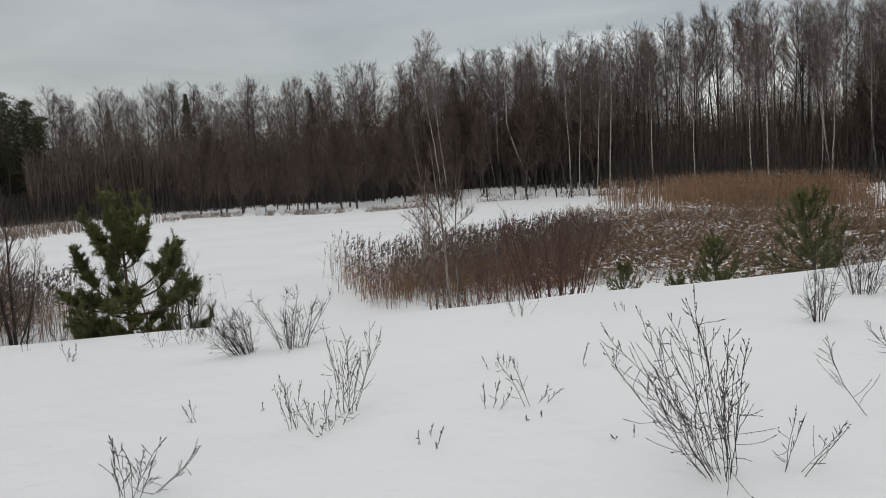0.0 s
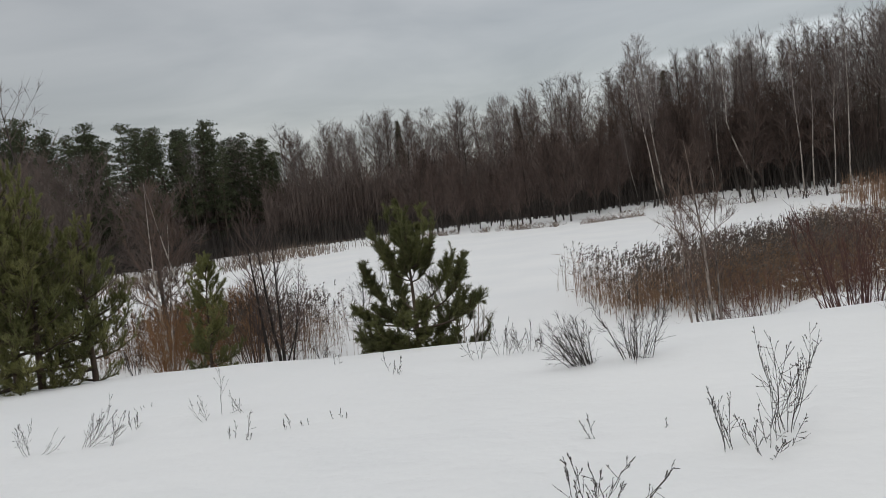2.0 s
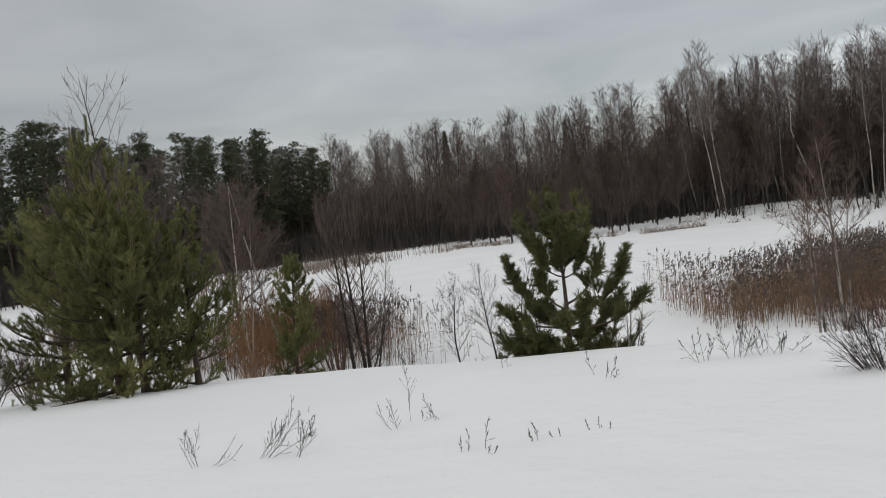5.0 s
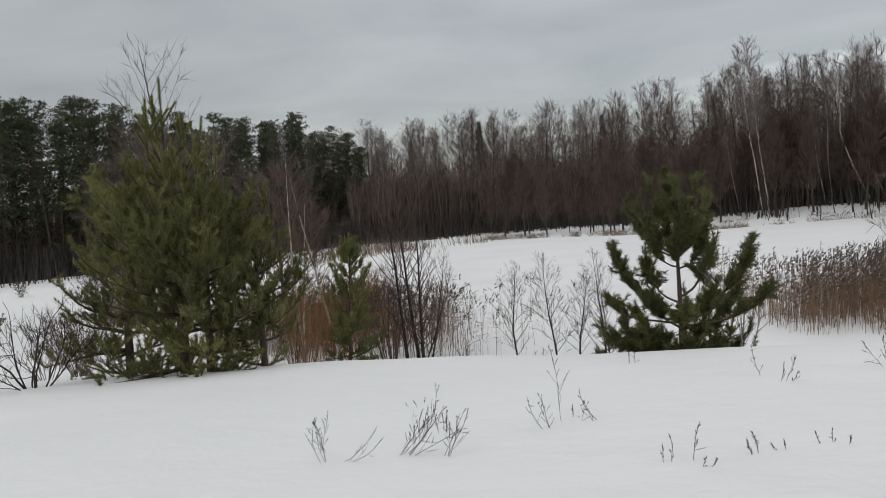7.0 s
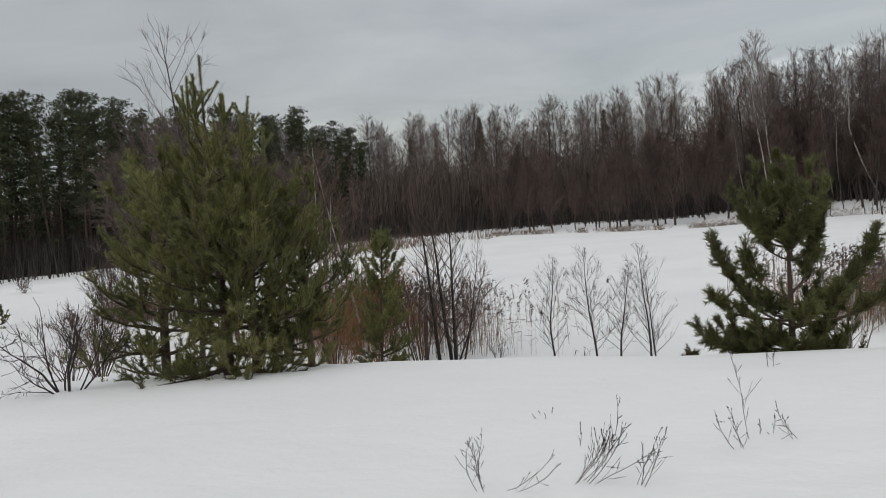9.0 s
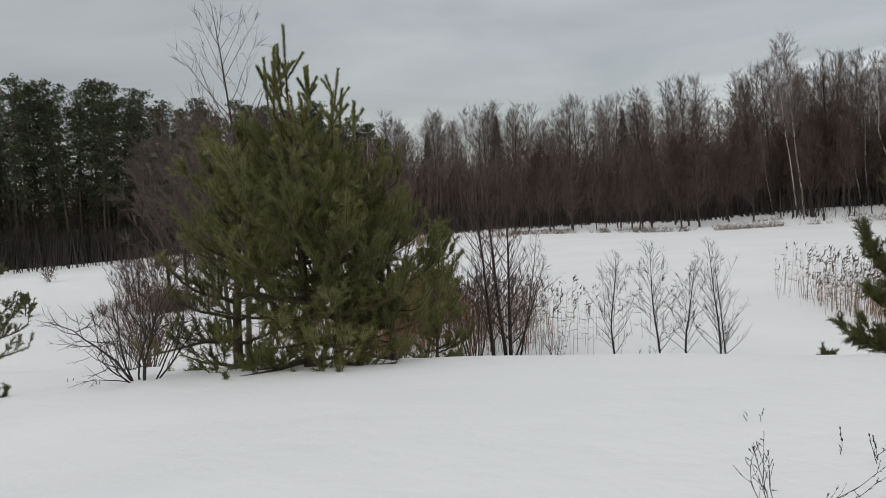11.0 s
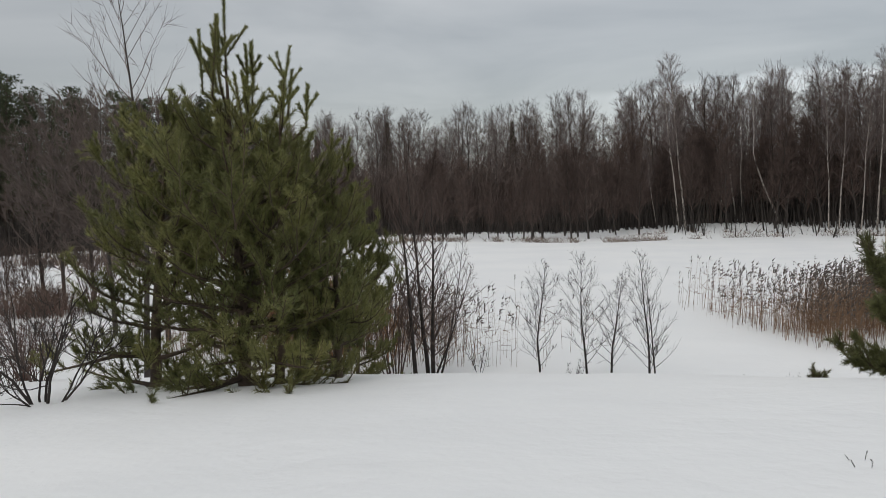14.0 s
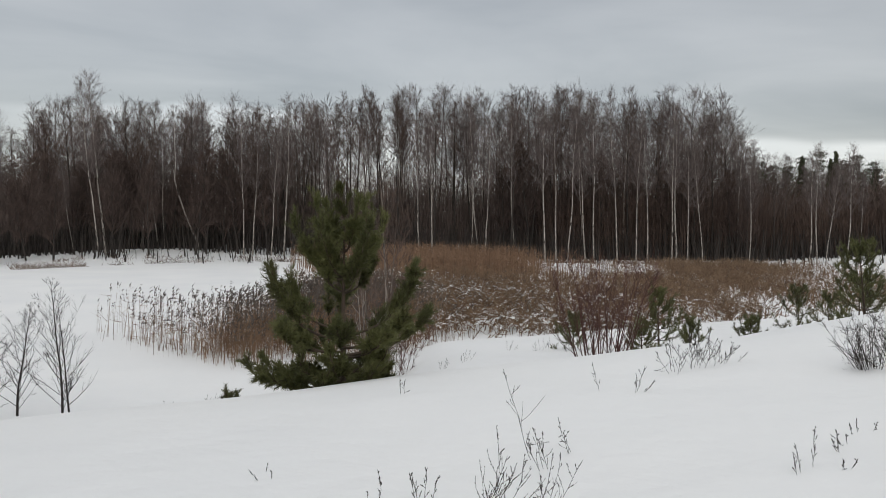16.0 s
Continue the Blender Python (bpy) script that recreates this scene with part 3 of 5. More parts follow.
def shore_stuff():
    """Brown sedge, low shrubs and dark stems along the far shore."""
    r = np.random.default_rng(13)
    h = Heap()
    n = 16000
    az = r.uniform(-40, 48, n)
    clump = np.sin(az * 2.3) + np.sin(az * 0.9 + 2) + 0.6 * np.sin(az * 6.1)
    keep = (clump + r.normal(size=n) * 0.5 > -0.2) & (np.abs(az + 18.4) > 1.2)
    az = az[keep]
    n = len(az)
    D = np.interp(az, [-40, -24, -20, -17, -7, -2.6, 3, 12, 48], [110, 101, 99, 87, 77, 75, 79, 82, 79]) + r.random(n) ** 1.6 * np.interp(az, [-24, -10, 3, 8], [8, 9, 6, 4])
    x, y = WOOD_EYE[0] + D * np.sin(np.radians(az)), WOOD_EYE[1] + D * np.cos(np.radians(az))
    b = np.stack([x, y, ground(x, y) - 0.05], 1)
    d = np.stack([r.normal(size=n) * 0.3, r.normal(size=n) * 0.3, r.uniform(0.08, 0.55, n)], 1)
    h.blades(b, b + d, 0.06)
    # reddish-brown sedge on the western shore
    n = 9000
    x = r.uniform(-62, -27, n)
    y = r.uniform(46, 84, n)
    e = pond_edge(x, y)
    keep = (e > 0.93) & (e < 1.3) & (np.sin(x * 0.35 + y * 0.2) + r.normal(size=n) * 0.4 > -0.5)
    x, y = x[keep], y[keep]
    n = len(x)
    b = np.stack([x, y, ground(x, y) - 0.05], 1)
    d = np.stack([r.normal(size=n) * 0.25, r.normal(size=n) * 0.25, r.uniform(0.5, 1.5, n)], 1)
    h.blades(b, b + d, 0.06)
    s = part("shore_sedge", h, SEDGE)
    tagged(s, "brown dry sedge and low growth along the snowy shore", "sedge", kind="stuff")


forest_edge()
brush_stuff()
shore_stuff()


# ---- pines ----
def needles(h, p, q, count, length, width, r, fan=0.9):
    """A foxtail of needles along the shoot from p to q."""
    d = unit(q - p)
    u = r.random((count, 1)) ** 0.8
    b = p + (q - p) * u
    o = r.normal(size=(count, 3))
    o -= (o @ d)[:, None] * d
    t = unit(d * (0.75 + 0.3 * u) + unit(o) * fan)
    h.blades(b, b + t * length * (0.7 + 0.5 * r.random((count, 1))), width)


def pine_limb(p, a, lift, length, rise, thick, shoots, count, needle, width, r, start=0.3, hook=3.0):
    """A wood heap and a needle heap for one limb, with its side shoots."""
    wood, green = Heap(), Heap()
    inner = wander(p, (math.cos(a), math.sin(a), lift), length * 0.6, 4, 0.06, rise * 0.3, r)
    outer = wander(inner[-1], unit(inner[-1] - inner[-2]), length * 0.4, 2, 0.08, (rise + 0.04) * hook, r)
    limb = np.concatenate([inner, outer[1:]])
    wood.tube(limb, thick * np.linspace(1, 0.3, 7), 4)
    ld = unit(limb[-1] - limb[0])
    side = unit(np.cross(ld, [0, 0, 1.0]))
    for s in range(shoots):
        v = 1.0 if s == 0 else start + (0.98 - start) * r.random()
        q = along(limb, v)
        d = unit(ld * 0.7 + side * r.choice([-1, 1]) * r.uniform(0.1, 0.9) * (s > 0) + r.normal(size=3) * 0.22 + [0, 0, 0.55 + 0.6 * r.random()])
        ln = min(0.12 + 0.14 * min(length, 1.4), 0.6 * length + 0.03) * (0.65 + 0.7 * r.random())
        e = q + d * ln + [0, 0, 0.12 * ln]
        wood.tube(np.array([q, (q + e) / 2 - [0, 0, 0.03 * ln], e]), np.array([0.007, 0.006, 0.004]), 3)
        needles(green, q, e, count, needle, width, r)
        for _ in range(2 if length > 0.8 else 1):
            f = q + (e - q) * r.uniform(0.3, 0.9)
            g = f + unit(d + r.normal(size=3) * 0.55 + [0, 0, 0.3]) * ln * 0.6
            wood.tube(np.array([f, (f + g) / 2, g]), np.array([0.005, 0.004, 0.003]), 3)
            needles(green, f, g, int(count * 0.75), needle, width, r)
    for w in np.arange(start * 0.6, 0.95, 0.2):
        needles(green, along(limb, w), along(limb, min(w + 0.22, 1)), int(count * 0.8), needle, width, r)
    return wood, green


def grow_pine(name, label, seed, x, y, height, spread, whorls, per, shoots, count, needle=0.085, width=0.006, radius=0.045, skirt=0.05,
              shape=0.75, gap=0.1, lift=0.2, candles=4, candle=0.12, sway=None, green=None, group="", turn=0.0, start=0.3, top=0.96, tuft=3.0, hook=3.0, levels=None, wide=1.0):
    """A young pine: trunk, limbs in whorls, each with its foliage, and upright candles at the top."""
    r = np.random.default_rng(seed)
    t = thing(name, label, "pine tree", group)
    green = green or NEEDLE
    trunk = Heap()
    axis = wander((0, 0, -0.15), (r.normal() * 0.03, r.normal() * 0.03, 1), height * 0.9, 8, 0.03, 0.05, r)
    trunk.tube(axis, radius * np.linspace(1, 0.15, 9), 8)
    part("trunk", trunk, PINE_BARK, t, smooth=True)

    def limb_part(wood, leaf):
        o = part("limb", wood, PINE_BARK, t)
        part("foliage", leaf, green, o)

    for i in range(whorls):
        u = levels[i] if levels else skirt + (top - skirt) * (i / (whorls - 1)) ** 0.9
        a0 = r.random() * 6.28
        reach = spread * ((1 - u ** 1.5) ** shape if sway is None else float(np.interp(u, sway[0], sway[1])))
        for k in range(per):
            if r.random() < gap:
                continue
            a = a0 + k * 6.28 / per + r.normal() * 0.25
            length = max(min(0.15, 0.8 * spread), reach * (0.7 + 0.45 * r.random()))
            p = along(axis, np.clip(u + r.normal() * 0.012, 0.02, 0.99))
            n = max(3, int(shoots * (0.3 + 0.7 * length / spread)))
            limb_part(*pine_limb(p, a, (lift * u / 0.3 - 0.22 * (1 - u / 0.3) if u < 0.3 else lift) + 0.32 * u + r.normal() * 0.08, length, 0.01 + 0.12 * u, radius * (0.42 - 0.25 * u), n, count, needle, width, r, start, hook * (0.3 if u < 0.3 else 1.0)))
    for c in range(candles):
        wood, leaf = Heap(), Heap()
        a = c * 2.4 + r.random()
        f = r.random()
        b = 0.0 if c == 0 else (0.06 + 0.34 * (1 - f)) * wide
        p = along(axis, 0.98 if c == 0 else top + (0.96 - top) * f)
        m = p + np.array([math.cos(a), math.sin(a), 0.55 + 0.5 * r.random()]) * b * spread
        q = m + np.array([math.cos(a) * 0.14 + r.normal() * 0.13, math.sin(a) * 0.14, 1.0]) * height * candle * (1.0 if c == 0 else 0.45 + 0.55 * r.random())
        wood.tube(np.array([p, m, (m + q) / 2, q]), np.array([0.014, 0.012, 0.009, 0.006]), 4)
        needles(leaf, p * 0.3 + m * 0.7, m, int(count * tuft * 0.3), needle * 0.8, width, r, fan=0.9)
        needles(leaf, m, q, int(count * tuft), needle * 0.75, width * 1.25, r, fan=0.9)
        for k in range(3 if candle * height > 0.4 else 0):
            g = m + (q - m) * (0.15 + 0.4 * r.random())
            w = k * 2.1 + r.random()
            e = g + unit(np.array([math.cos(w) * 0.75, math.sin(w) * 0.75, 1.0])) * np.linalg.norm(q - m) * (0.28 + 0.25 * r.random())
            wood.tube(np.array([g, (g + e) / 2 - [0, 0, 0.01], e]), np.array([0.008, 0.007, 0.005]), 3)
            needles(leaf, g, e, int(count * tuft * 0.4), needle * 0.75, width * 1.25, r, fan=0.9)
        limb_part(wood, leaf)
    t.matrix_basis = Matrix.Translation(on(x, y)) @ Matrix.Rotation(turn, 4, "Z")
    return t


# the group of large pines on the crest
LARGE = dict(needle=0.072, width=0.0068, group="pines on the crest", start=0.24, hook=3.5, gap=0.24)
grow_pine("large_pine", "large dense green pine with upright candles on the snowy crest", 32, -12.1, 11.6, 4.45, 1.36, 13, 7, 10, 88, radius=0.085, skirt=0.06,
          sway=((0, 0.12, 0.3, 0.45, 0.6, 0.72, 0.85), (0.95, 1.0, 1.0, 0.95, 0.80, 0.55, 0.28)), candles=8, candle=0.20, top=0.78, tuft=7.0, wide=0.9, **LARGE)
grow_pine("large_pine", "large green pine with a broad olive crown on the snowy crest", 33, -13.45, 11.95, 3.85, 1.18, 11, 7, 10, 88, radius=0.08, skirt=0.06,
          sway=((0, 0.2, 0.45, 0.65, 0.8, 1), (0.95, 1.0, 0.98, 0.82, 0.60, 0.25)), candles=6, candle=0.12, top=0.86, tuft=4.0, **LARGE)
grow_pine("large_pine", "green pine with tall candles close beside a larger one", 34, -11.72, 11.72, 3.8, 1.05, 11, 6, 9, 80, radius=0.07,
          sway=((0, 0.15, 0.35, 0.6, 0.8), (0.55, 0.9, 1.0, 0.78, 0.40)), candles=6, candle=0.19, skirt=0.06, top=0.80, tuft=6.0, wide=1.0, **LARGE)
grow_pine("large_pine", "slim green pine growing close to its taller neighbours", 35, -11.25, 12.5, 3.2, 0.86, 11, 6, 8, 80, radius=0.06,
          sway=((0, 0.15, 0.35, 0.55, 0.75, 0.9), (0.65, 0.95, 0.95, 0.75, 0.5, 0.3)), candles=6, candle=0.15, skirt=0.05, top=0.8, tuft=4.5, wide=1.1, **LARGE)
# the small pine by the slope, and its companions
YOUNG_LIMBS = (
    # foot on the trunk, reach of the tip east and north, height of the tip, weight of its foliage
    (0.62, -0.75, 0.18, 1.16, 1.0), (0.66, 0.83, -0.14, 1.18, 1.0), (0.78, 0.36, 0.86, 1.10, 0.8), (0.72, -0.42, 0.55, 0.98, 0.7),
    (0.46, 0.96, -0.11, 0.68, 0.6), (0.54, -0.30, -0.62, 0.68, 0.8), (0.54, 0.38, -0.66, 0.72, 0.8), (0.46, 0.05, -0.80, 0.56, 0.8),
    (0.50, -0.72, -0.22, 0.60, 0.8), (0.42, 0.62, 0.35, 0.58, 0.7), (0.44, -0.40, 0.66, 0.56, 0.7),
    (0.12, -0.92, 0.26, 0.16, 1.0), (0.10, -0.74, 0.02, 0.12, 0.8), (0.14, -0.70, 0.48, 0.20, 0.7), (0.09, 0.52, 0.12, 0.12, 0.7),
    (0.08, 0.10, -0.50, 0.10, 0.6), (0.09, -0.40, -0.34, 0.10, 0.7), (0.09, 0.42, -0.26, 0.10, 0.6),
    (0.25, -0.35, -0.58, 0.42, 0.8), (0.28, 0.30, -0.52, 0.44, 0.7), (0.20, -0.58, -0.28, 0.34, 0.7), (0.26, 0.48, 0.16, 0.42, 0.6), (0.16, 0.05, -0.58, 0.18, 0.7),
    (1.12, -0.34, -0.10, 1.50, 0.7), (1.10, 0.36, -0.04, 1.46, 0.7), (1.14, 0.02, 0.38, 1.50, 0.6), (1.12, 0.04, -0.38, 1.50, 0.7), 
    (1.24, -0.50, 0.06, 1.72, 1.0), (1.28, 0.38, 0.12, 1.68, 0.9), (1.26, 0.14, -0.38, 1.66, 0.9), (1.26, -0.12, 0.40, 1.68, 0.8), (1.28, -0.34, -0.28, 1.68, 0.9), (1.28, 0.32, -0.24, 1.68, 0.8),
    (1.52, -0.24, 0.10, 1.92, 0.8), (1.54, 0.23, 0.04, 1.90, 0.8), (1.52, 0.03, -0.25, 1.88, 0.8), (1.54, -0.05, 0.25, 1.90, 0.7),
)


def tufted_pine(name, label, seed, x, y, height, limbs, radius, count, needle, width, green):
    """A young pine with limbs that sweep out and turn up, clad in brushes of needles, and bare stretches of trunk between its whorls."""
    r = np.random.default_rng(seed)
    t = thing(name, label, "pine tree")
    trunk = Heap()
    axis = np.array([[0.02 * math.sin(2.6 * u) * height * 0.3, 0.012 * math.sin(4 * u) * height, u * height - 0.15 * (1 - u)] for u in np.linspace(0, 1, 11)])
    trunk.tube(axis, radius * np.linspace(1, 0.16, 11), 8)
    part("trunk", trunk, PINE_BARK, t, smooth=True)
    for foot, ex, ny, tipz, weight in limbs + ((height - 0.05, 0, 0, height + 0.22, 0.4),):
        wood, leaf = Heap(), Heap()
        p = along(axis, foot / height)
        q = np.array([p[0] * 0.5 + ex, p[1] * 0.5 + ny, tipz])
        reach = math.hypot(ex, ny)
        c = p + (q - p) * [0.74, 0.74, 0.08] + [0, 0, 0.03 * reach]
        u = np.linspace(0, 1, 8)[:, None]
        limb = p * (1 - u) ** 2 + 2 * c * u * (1 - u) + q * u ** 2 + r.normal(size=(8, 3)) * 0.012 * u
        wood.tube(limb, (0.007 + 0.012 * reach) * np.linspace(1, 0.35, 8), 5)
        size = np.linalg.norm(q - p)
        side = unit(np.cross(q - p, [0, 0, 1.0]))
        for k in range(int(6 + 32 * weight * min(size, 1.0))):
            v = 1.0 if k < 3 else (0.46 if 0.4 < foot < 0.9 else 0.26) + 0.52 * r.random()
            b = along(limb, v)
            d = unit(along(limb, min(v + 0.1, 1)) - along(limb, v - 0.12))
            spread = (0.35 if k < 3 else 1.15) * r.uniform(-1, 1)
            d = unit(d * 0.7 + side * spread + r.normal(size=3) * 0.15 + [0, 0, (0.25 if tipz < 0.4 else 0.55) + 0.35 * r.random()])
            ln = r.uniform(0.13, 0.24) * (1.25 if k == 0 else 0.9) * (0.75 + 0.35 * min(size, 1.0))
            e = b + d * ln + [0, 0, 0.10 * ln]
            wood.tube(np.array([b, (b + e) / 2 - [0, 0, 0.04 * ln], e]), np.array([0.006, 0.005, 0.004]), 3)
            needles(leaf, b + (e - b) * 0.08, e, count, needle, width, r, 0.85)
            for _ in range(2):
                g = b + (e - b) * r.uniform(0.25, 0.8)
                o = g + unit(d + r.normal(size=3) * 0.5) * ln * 0.6
                wood.tube(np.array([g, (g + o) / 2, o]), np.array([0.004, 0.004, 0.003]), 3)
                needles(leaf, g, o, int(count * 0.6), needle * 0.95, width, r, 0.85)
        if size > 0.45:
            for w in np.arange(0.4, 0.95, 0.14):
                needles(leaf, along(limb, w), along(limb, w + 0.13), int(count * 0.5), needle, width, r)
        o = part("limb", wood, PINE_BARK, t)
        part("foliage", leaf, green, o)
    t.matrix_basis = Matrix.Translation(on(x, y))
    return t


tufted_pine("young_pine", "small dark green pine with upturned branches on the bank", 41, -4.67, 11.29, 1.86, YOUNG_LIMBS, 0.042, 78, 0.070, 0.0072, NEEDLE_DARK)
tufted_pine("young_pine", "little dark green pine beside a larger one on the bank", 42, -4.38, 12.52, 1.15,
            ((0.12, -0.40, -0.10, 0.20, 0.8), (0.12, 0.52, -0.18, 0.26, 1.0), (0.14, 0.10, 0.42, 0.22, 0.7), (0.30, 0.46, 0.02, 0.50, 0.9), (0.32, -0.36, 0.12, 0.54, 0.8),
             (0.34, 0.06, -0.42, 0.52, 0.8), (0.62, 0.28, 0.06, 0.88, 0.7), (0.62, -0.26, -0.04, 0.90, 0.7), (0.64, 0.02, 0.26, 0.90, 0.6), (0.90, 0.12, -0.08, 1.15, 0.5)),
            0.026, 70, 0.066, 0.0062, NEEDLE_DARK)
grow_pine("pine_seedling", "tiny pine seedling just above the snow", 43, -5.75, 11.95, 0.24, 0.10, 4, 4, 2, 36, 0.042, 0.0045, 0.007, candles=2, candle=0.3, green=NEEDLE_DARK)
grow_pine("young_pine", "young green pine with a long low branch behind the crest", 54, -22.56, 15.33, 2.9, 1.2, 8, 5, 6, 70, 0.09, 0.010, 0.05,
          sway=((0.05, 0.15, 0.4, 0.7, 1), (1.0, 0.9, 0.75, 0.5, 0.2)), gap=0.25, candles=4, candle=0.12, skirt=0.17, lift=0.0, hook=4.0, start=0.45, green=NEEDLE_DARK)
grow_pine("pine_seedling", "small pine standing alone in the open snow", 55, -36.5, 29.2, 1.1, 0.5, 5, 5, 4, 40, 0.10, 0.016, 0.03, candles=3, candle=0.2, green=NEEDLE_DARK)
grow_pine("pine_seedling", "pine tip poking out of the snow near the crest", 56, -14.67, 9.01, 0.16, 0.14, 2, 5, 2, 40, 0.05, 0.005, 0.008, candles=1, candle=0.3, green=NEEDLE_DARK)
grow_pine("thin_pine", "thin sparse green pine by the edge of the ice", 44, -13.25, 19.4, 3.9, 0.95, 13, 6, 7, 50, 0.10, 0.012, 0.05, shape=0.55, gap=0.2)
grow_pine("young_pine", "small green pine on the slope beside a willow", 45, 5.9, 17.4, 1.6, 0.75, 7, 5, 6, 50, 0.085, 0.008, 0.03, gap=0.15, green=NEEDLE_DARK)
grow_pine("young_pine", "small dark green pine on the crest of the bank", 46, 5.54, 11.9, 1.5, 0.80, 7, 5, 7, 50, 0.075, 0.0075, 0.03, candles=3, gap=0.15, green=NEEDLE_DARK, hook=2.0)
grow_pine("pine_seedling", "dark little pine in the snow of the lower bank", 47, 4.1, 18.4, 1.0, 0.55, 5, 5, 5, 40, 0.085, 0.007, 0.02, candles=3, candle=0.2, green=NEEDLE_DARK)
for seed, x, y, hgt in ((48, 6.55, 13.95, 1.35), (49, 6.7, 15.4, 0.9), (50, 5.6, 16.1, 0.85), (51, 8.9, 15.0, 1.2), (52, 4.9, 16.9, 0.7), (53, 10.6, 15.4, 1.4)):
    grow_pine("young_pine", "small green pine among others below the crest", seed, x, y, hgt, 0.42 * hgt + 0.1, 6, 4, 5, 34, 0.085, 0.008, 0.025, candles=3, gap=0.2, group="small pines below the crest", green=NEEDLE_DARK)


def far_pine(seed, height):
    """A tall forest pine: a bare bole and a crown of flat clumps."""
    r = np.random.default_rng(seed)
    trunk, green = Heap(), Heap()
    axis = wander((0, 0, -0.1), (0, 0, 1), height, 8, 0.025, 0.05, r)
    trunk.tube(axis, 0.17 * np.linspace(1, 0.15, 9), 5)
    for k in range(44):
        u = 0.14 + 0.85 * ((k + r.random()) / 44) ** 0.8
        p = along(axis, u)
        a = k * 2.4 + r.normal() * 0.4
        reach = height * 0.15 * (1.02 - u) ** 0.5 * (0.45 + 0.8 * r.random()) * (1 if u > 0.5 else 0.75)
        q = p + np.array([math.cos(a) * reach, math.sin(a) * reach, 0.15 * reach + 0.5 * r.random() * u])
        trunk.tube(np.array([p, (p + q) / 2, q]), np.array([0.05, 0.035, 0.015]), 3)
        if u < 0.35 and r.random() < 0.5:
            continue
        for _ in range(6):
            c = p + (q - p) * (0.25 + 0.85 * r.random()) + r.normal(size=3) * [0.32, 0.32, 0.16]
            n = 11
            o = c + r.normal(size=(n, 3)) * [0.22, 0.22, 0.10]
            d = unit(r.normal(size=(n, 3)) * [1, 1, 0.5] + [0, 0, 0.5])
            green.blades(o, o + d * r.uniform(0.15, 0.38, (n, 1)), 0.125)
    return trunk, green


def far_spruce(seed, height):
    """A narrow conical spruce of the distant wood."""
    r = np.random.default_rng(seed)
    trunk, green = Heap(), Heap()
    trunk.tube(np.array([[0, 0, -0.1], [0, 0, height * 0.5], [0, 0, height]]), np.array([0.12, 0.07, 0.015]), 5)
    n = 1500
    u = 0.1 + 0.9 * r.random(n) ** 0.8
    a = r.random(n) * 6.28
    reach = (height * 0.21 * (1.02 - u) ** 1.0 * (0.75 + 0.25 * np.sin(u * 60 + a * 2)))
    out = np.stack([np.cos(a), np.sin(a), np.zeros(n)], 1)
    b = np.stack([np.zeros(n), np.zeros(n), u * height], 1) + out * (reach * r.uniform(0.2, 0.75, n))[:, None]
    green.blades(b, b + out * (reach * 0.45 + 0.12)[:, None] + np.stack([r.normal(size=n) * 0.12, r.normal(size=n) * 0.12, r.normal(size=n) * 0.15 - 0.12], 1), 0.22)
    return trunk, green


def pine_wood():
    r = np.random.default_rng(15)
    kinds, used = [], set()
    for s in range(4):
        t = thing("forest_pine", "tall dark green pine at the edge of the wood", "pine tree", "pines of the wood")
        a, b = far_pine(300 + s, 17.0)
        part("trunk", a, PINE_BARK, t, smooth=True)
        part("crown", b, NEEDLE_FAR, t)
        kinds.append(t)
    spruces = []
    for s in range(3):
        t = thing("forest_spruce", "narrow dark spruce in the distant wood", "spruce tree", "spruces of the wood")
        a, b = far_spruce(310 + s, 12.0)
        part("trunk", a, PINE_BARK, t, smooth=True)
        part("crown", b, NEEDLE_FAR, t)
        spruces.append(t)
    for row in range(2):
        for az in np.arange(-68, -24.6, 0.62):
            a = az + r.normal() * 0.3
            D = float(edge(a)) + 3 + row * 8 + r.random() * 7
            x, y = polar(a, D)
            rise = float(np.interp(a, [-68, -45, -37, -34, -28, -25.5, -24], [0.150, 0.144, 0.128, 0.122, 0.116, 0.094, 0.07])) * (0.80 + 0.30 * r.random())
            stand(kinds[r.integers(0, 4)], used, x, y, (4.4 + rise * D - float(ground(x, y))) / 17, r.random() * 6.28)
    for az in np.arange(47.6, 66, 0.33):
        x, y = polar(az + r.normal() * 0.3, 106 + r.random() * 14)
        pointed = r.random() < 0.14
        stand(spruces[r.integers(0, 3)] if pointed else kinds[r.integers(0, 4)], used, x, y, (0.80 + 0.22 * r.random()) * (0.98 if pointed else 0.70), r.random() * 6.28)
    for x, y, top in ((-51.6, 163.7, 21.0), (-62, 150, 17.5), (-24, 150, 18.5), (2, 112, 16.0)):
        stand(spruces[r.integers(0, 3)], used, x, y, top / 12, r.random() * 6.28)


pine_wood()


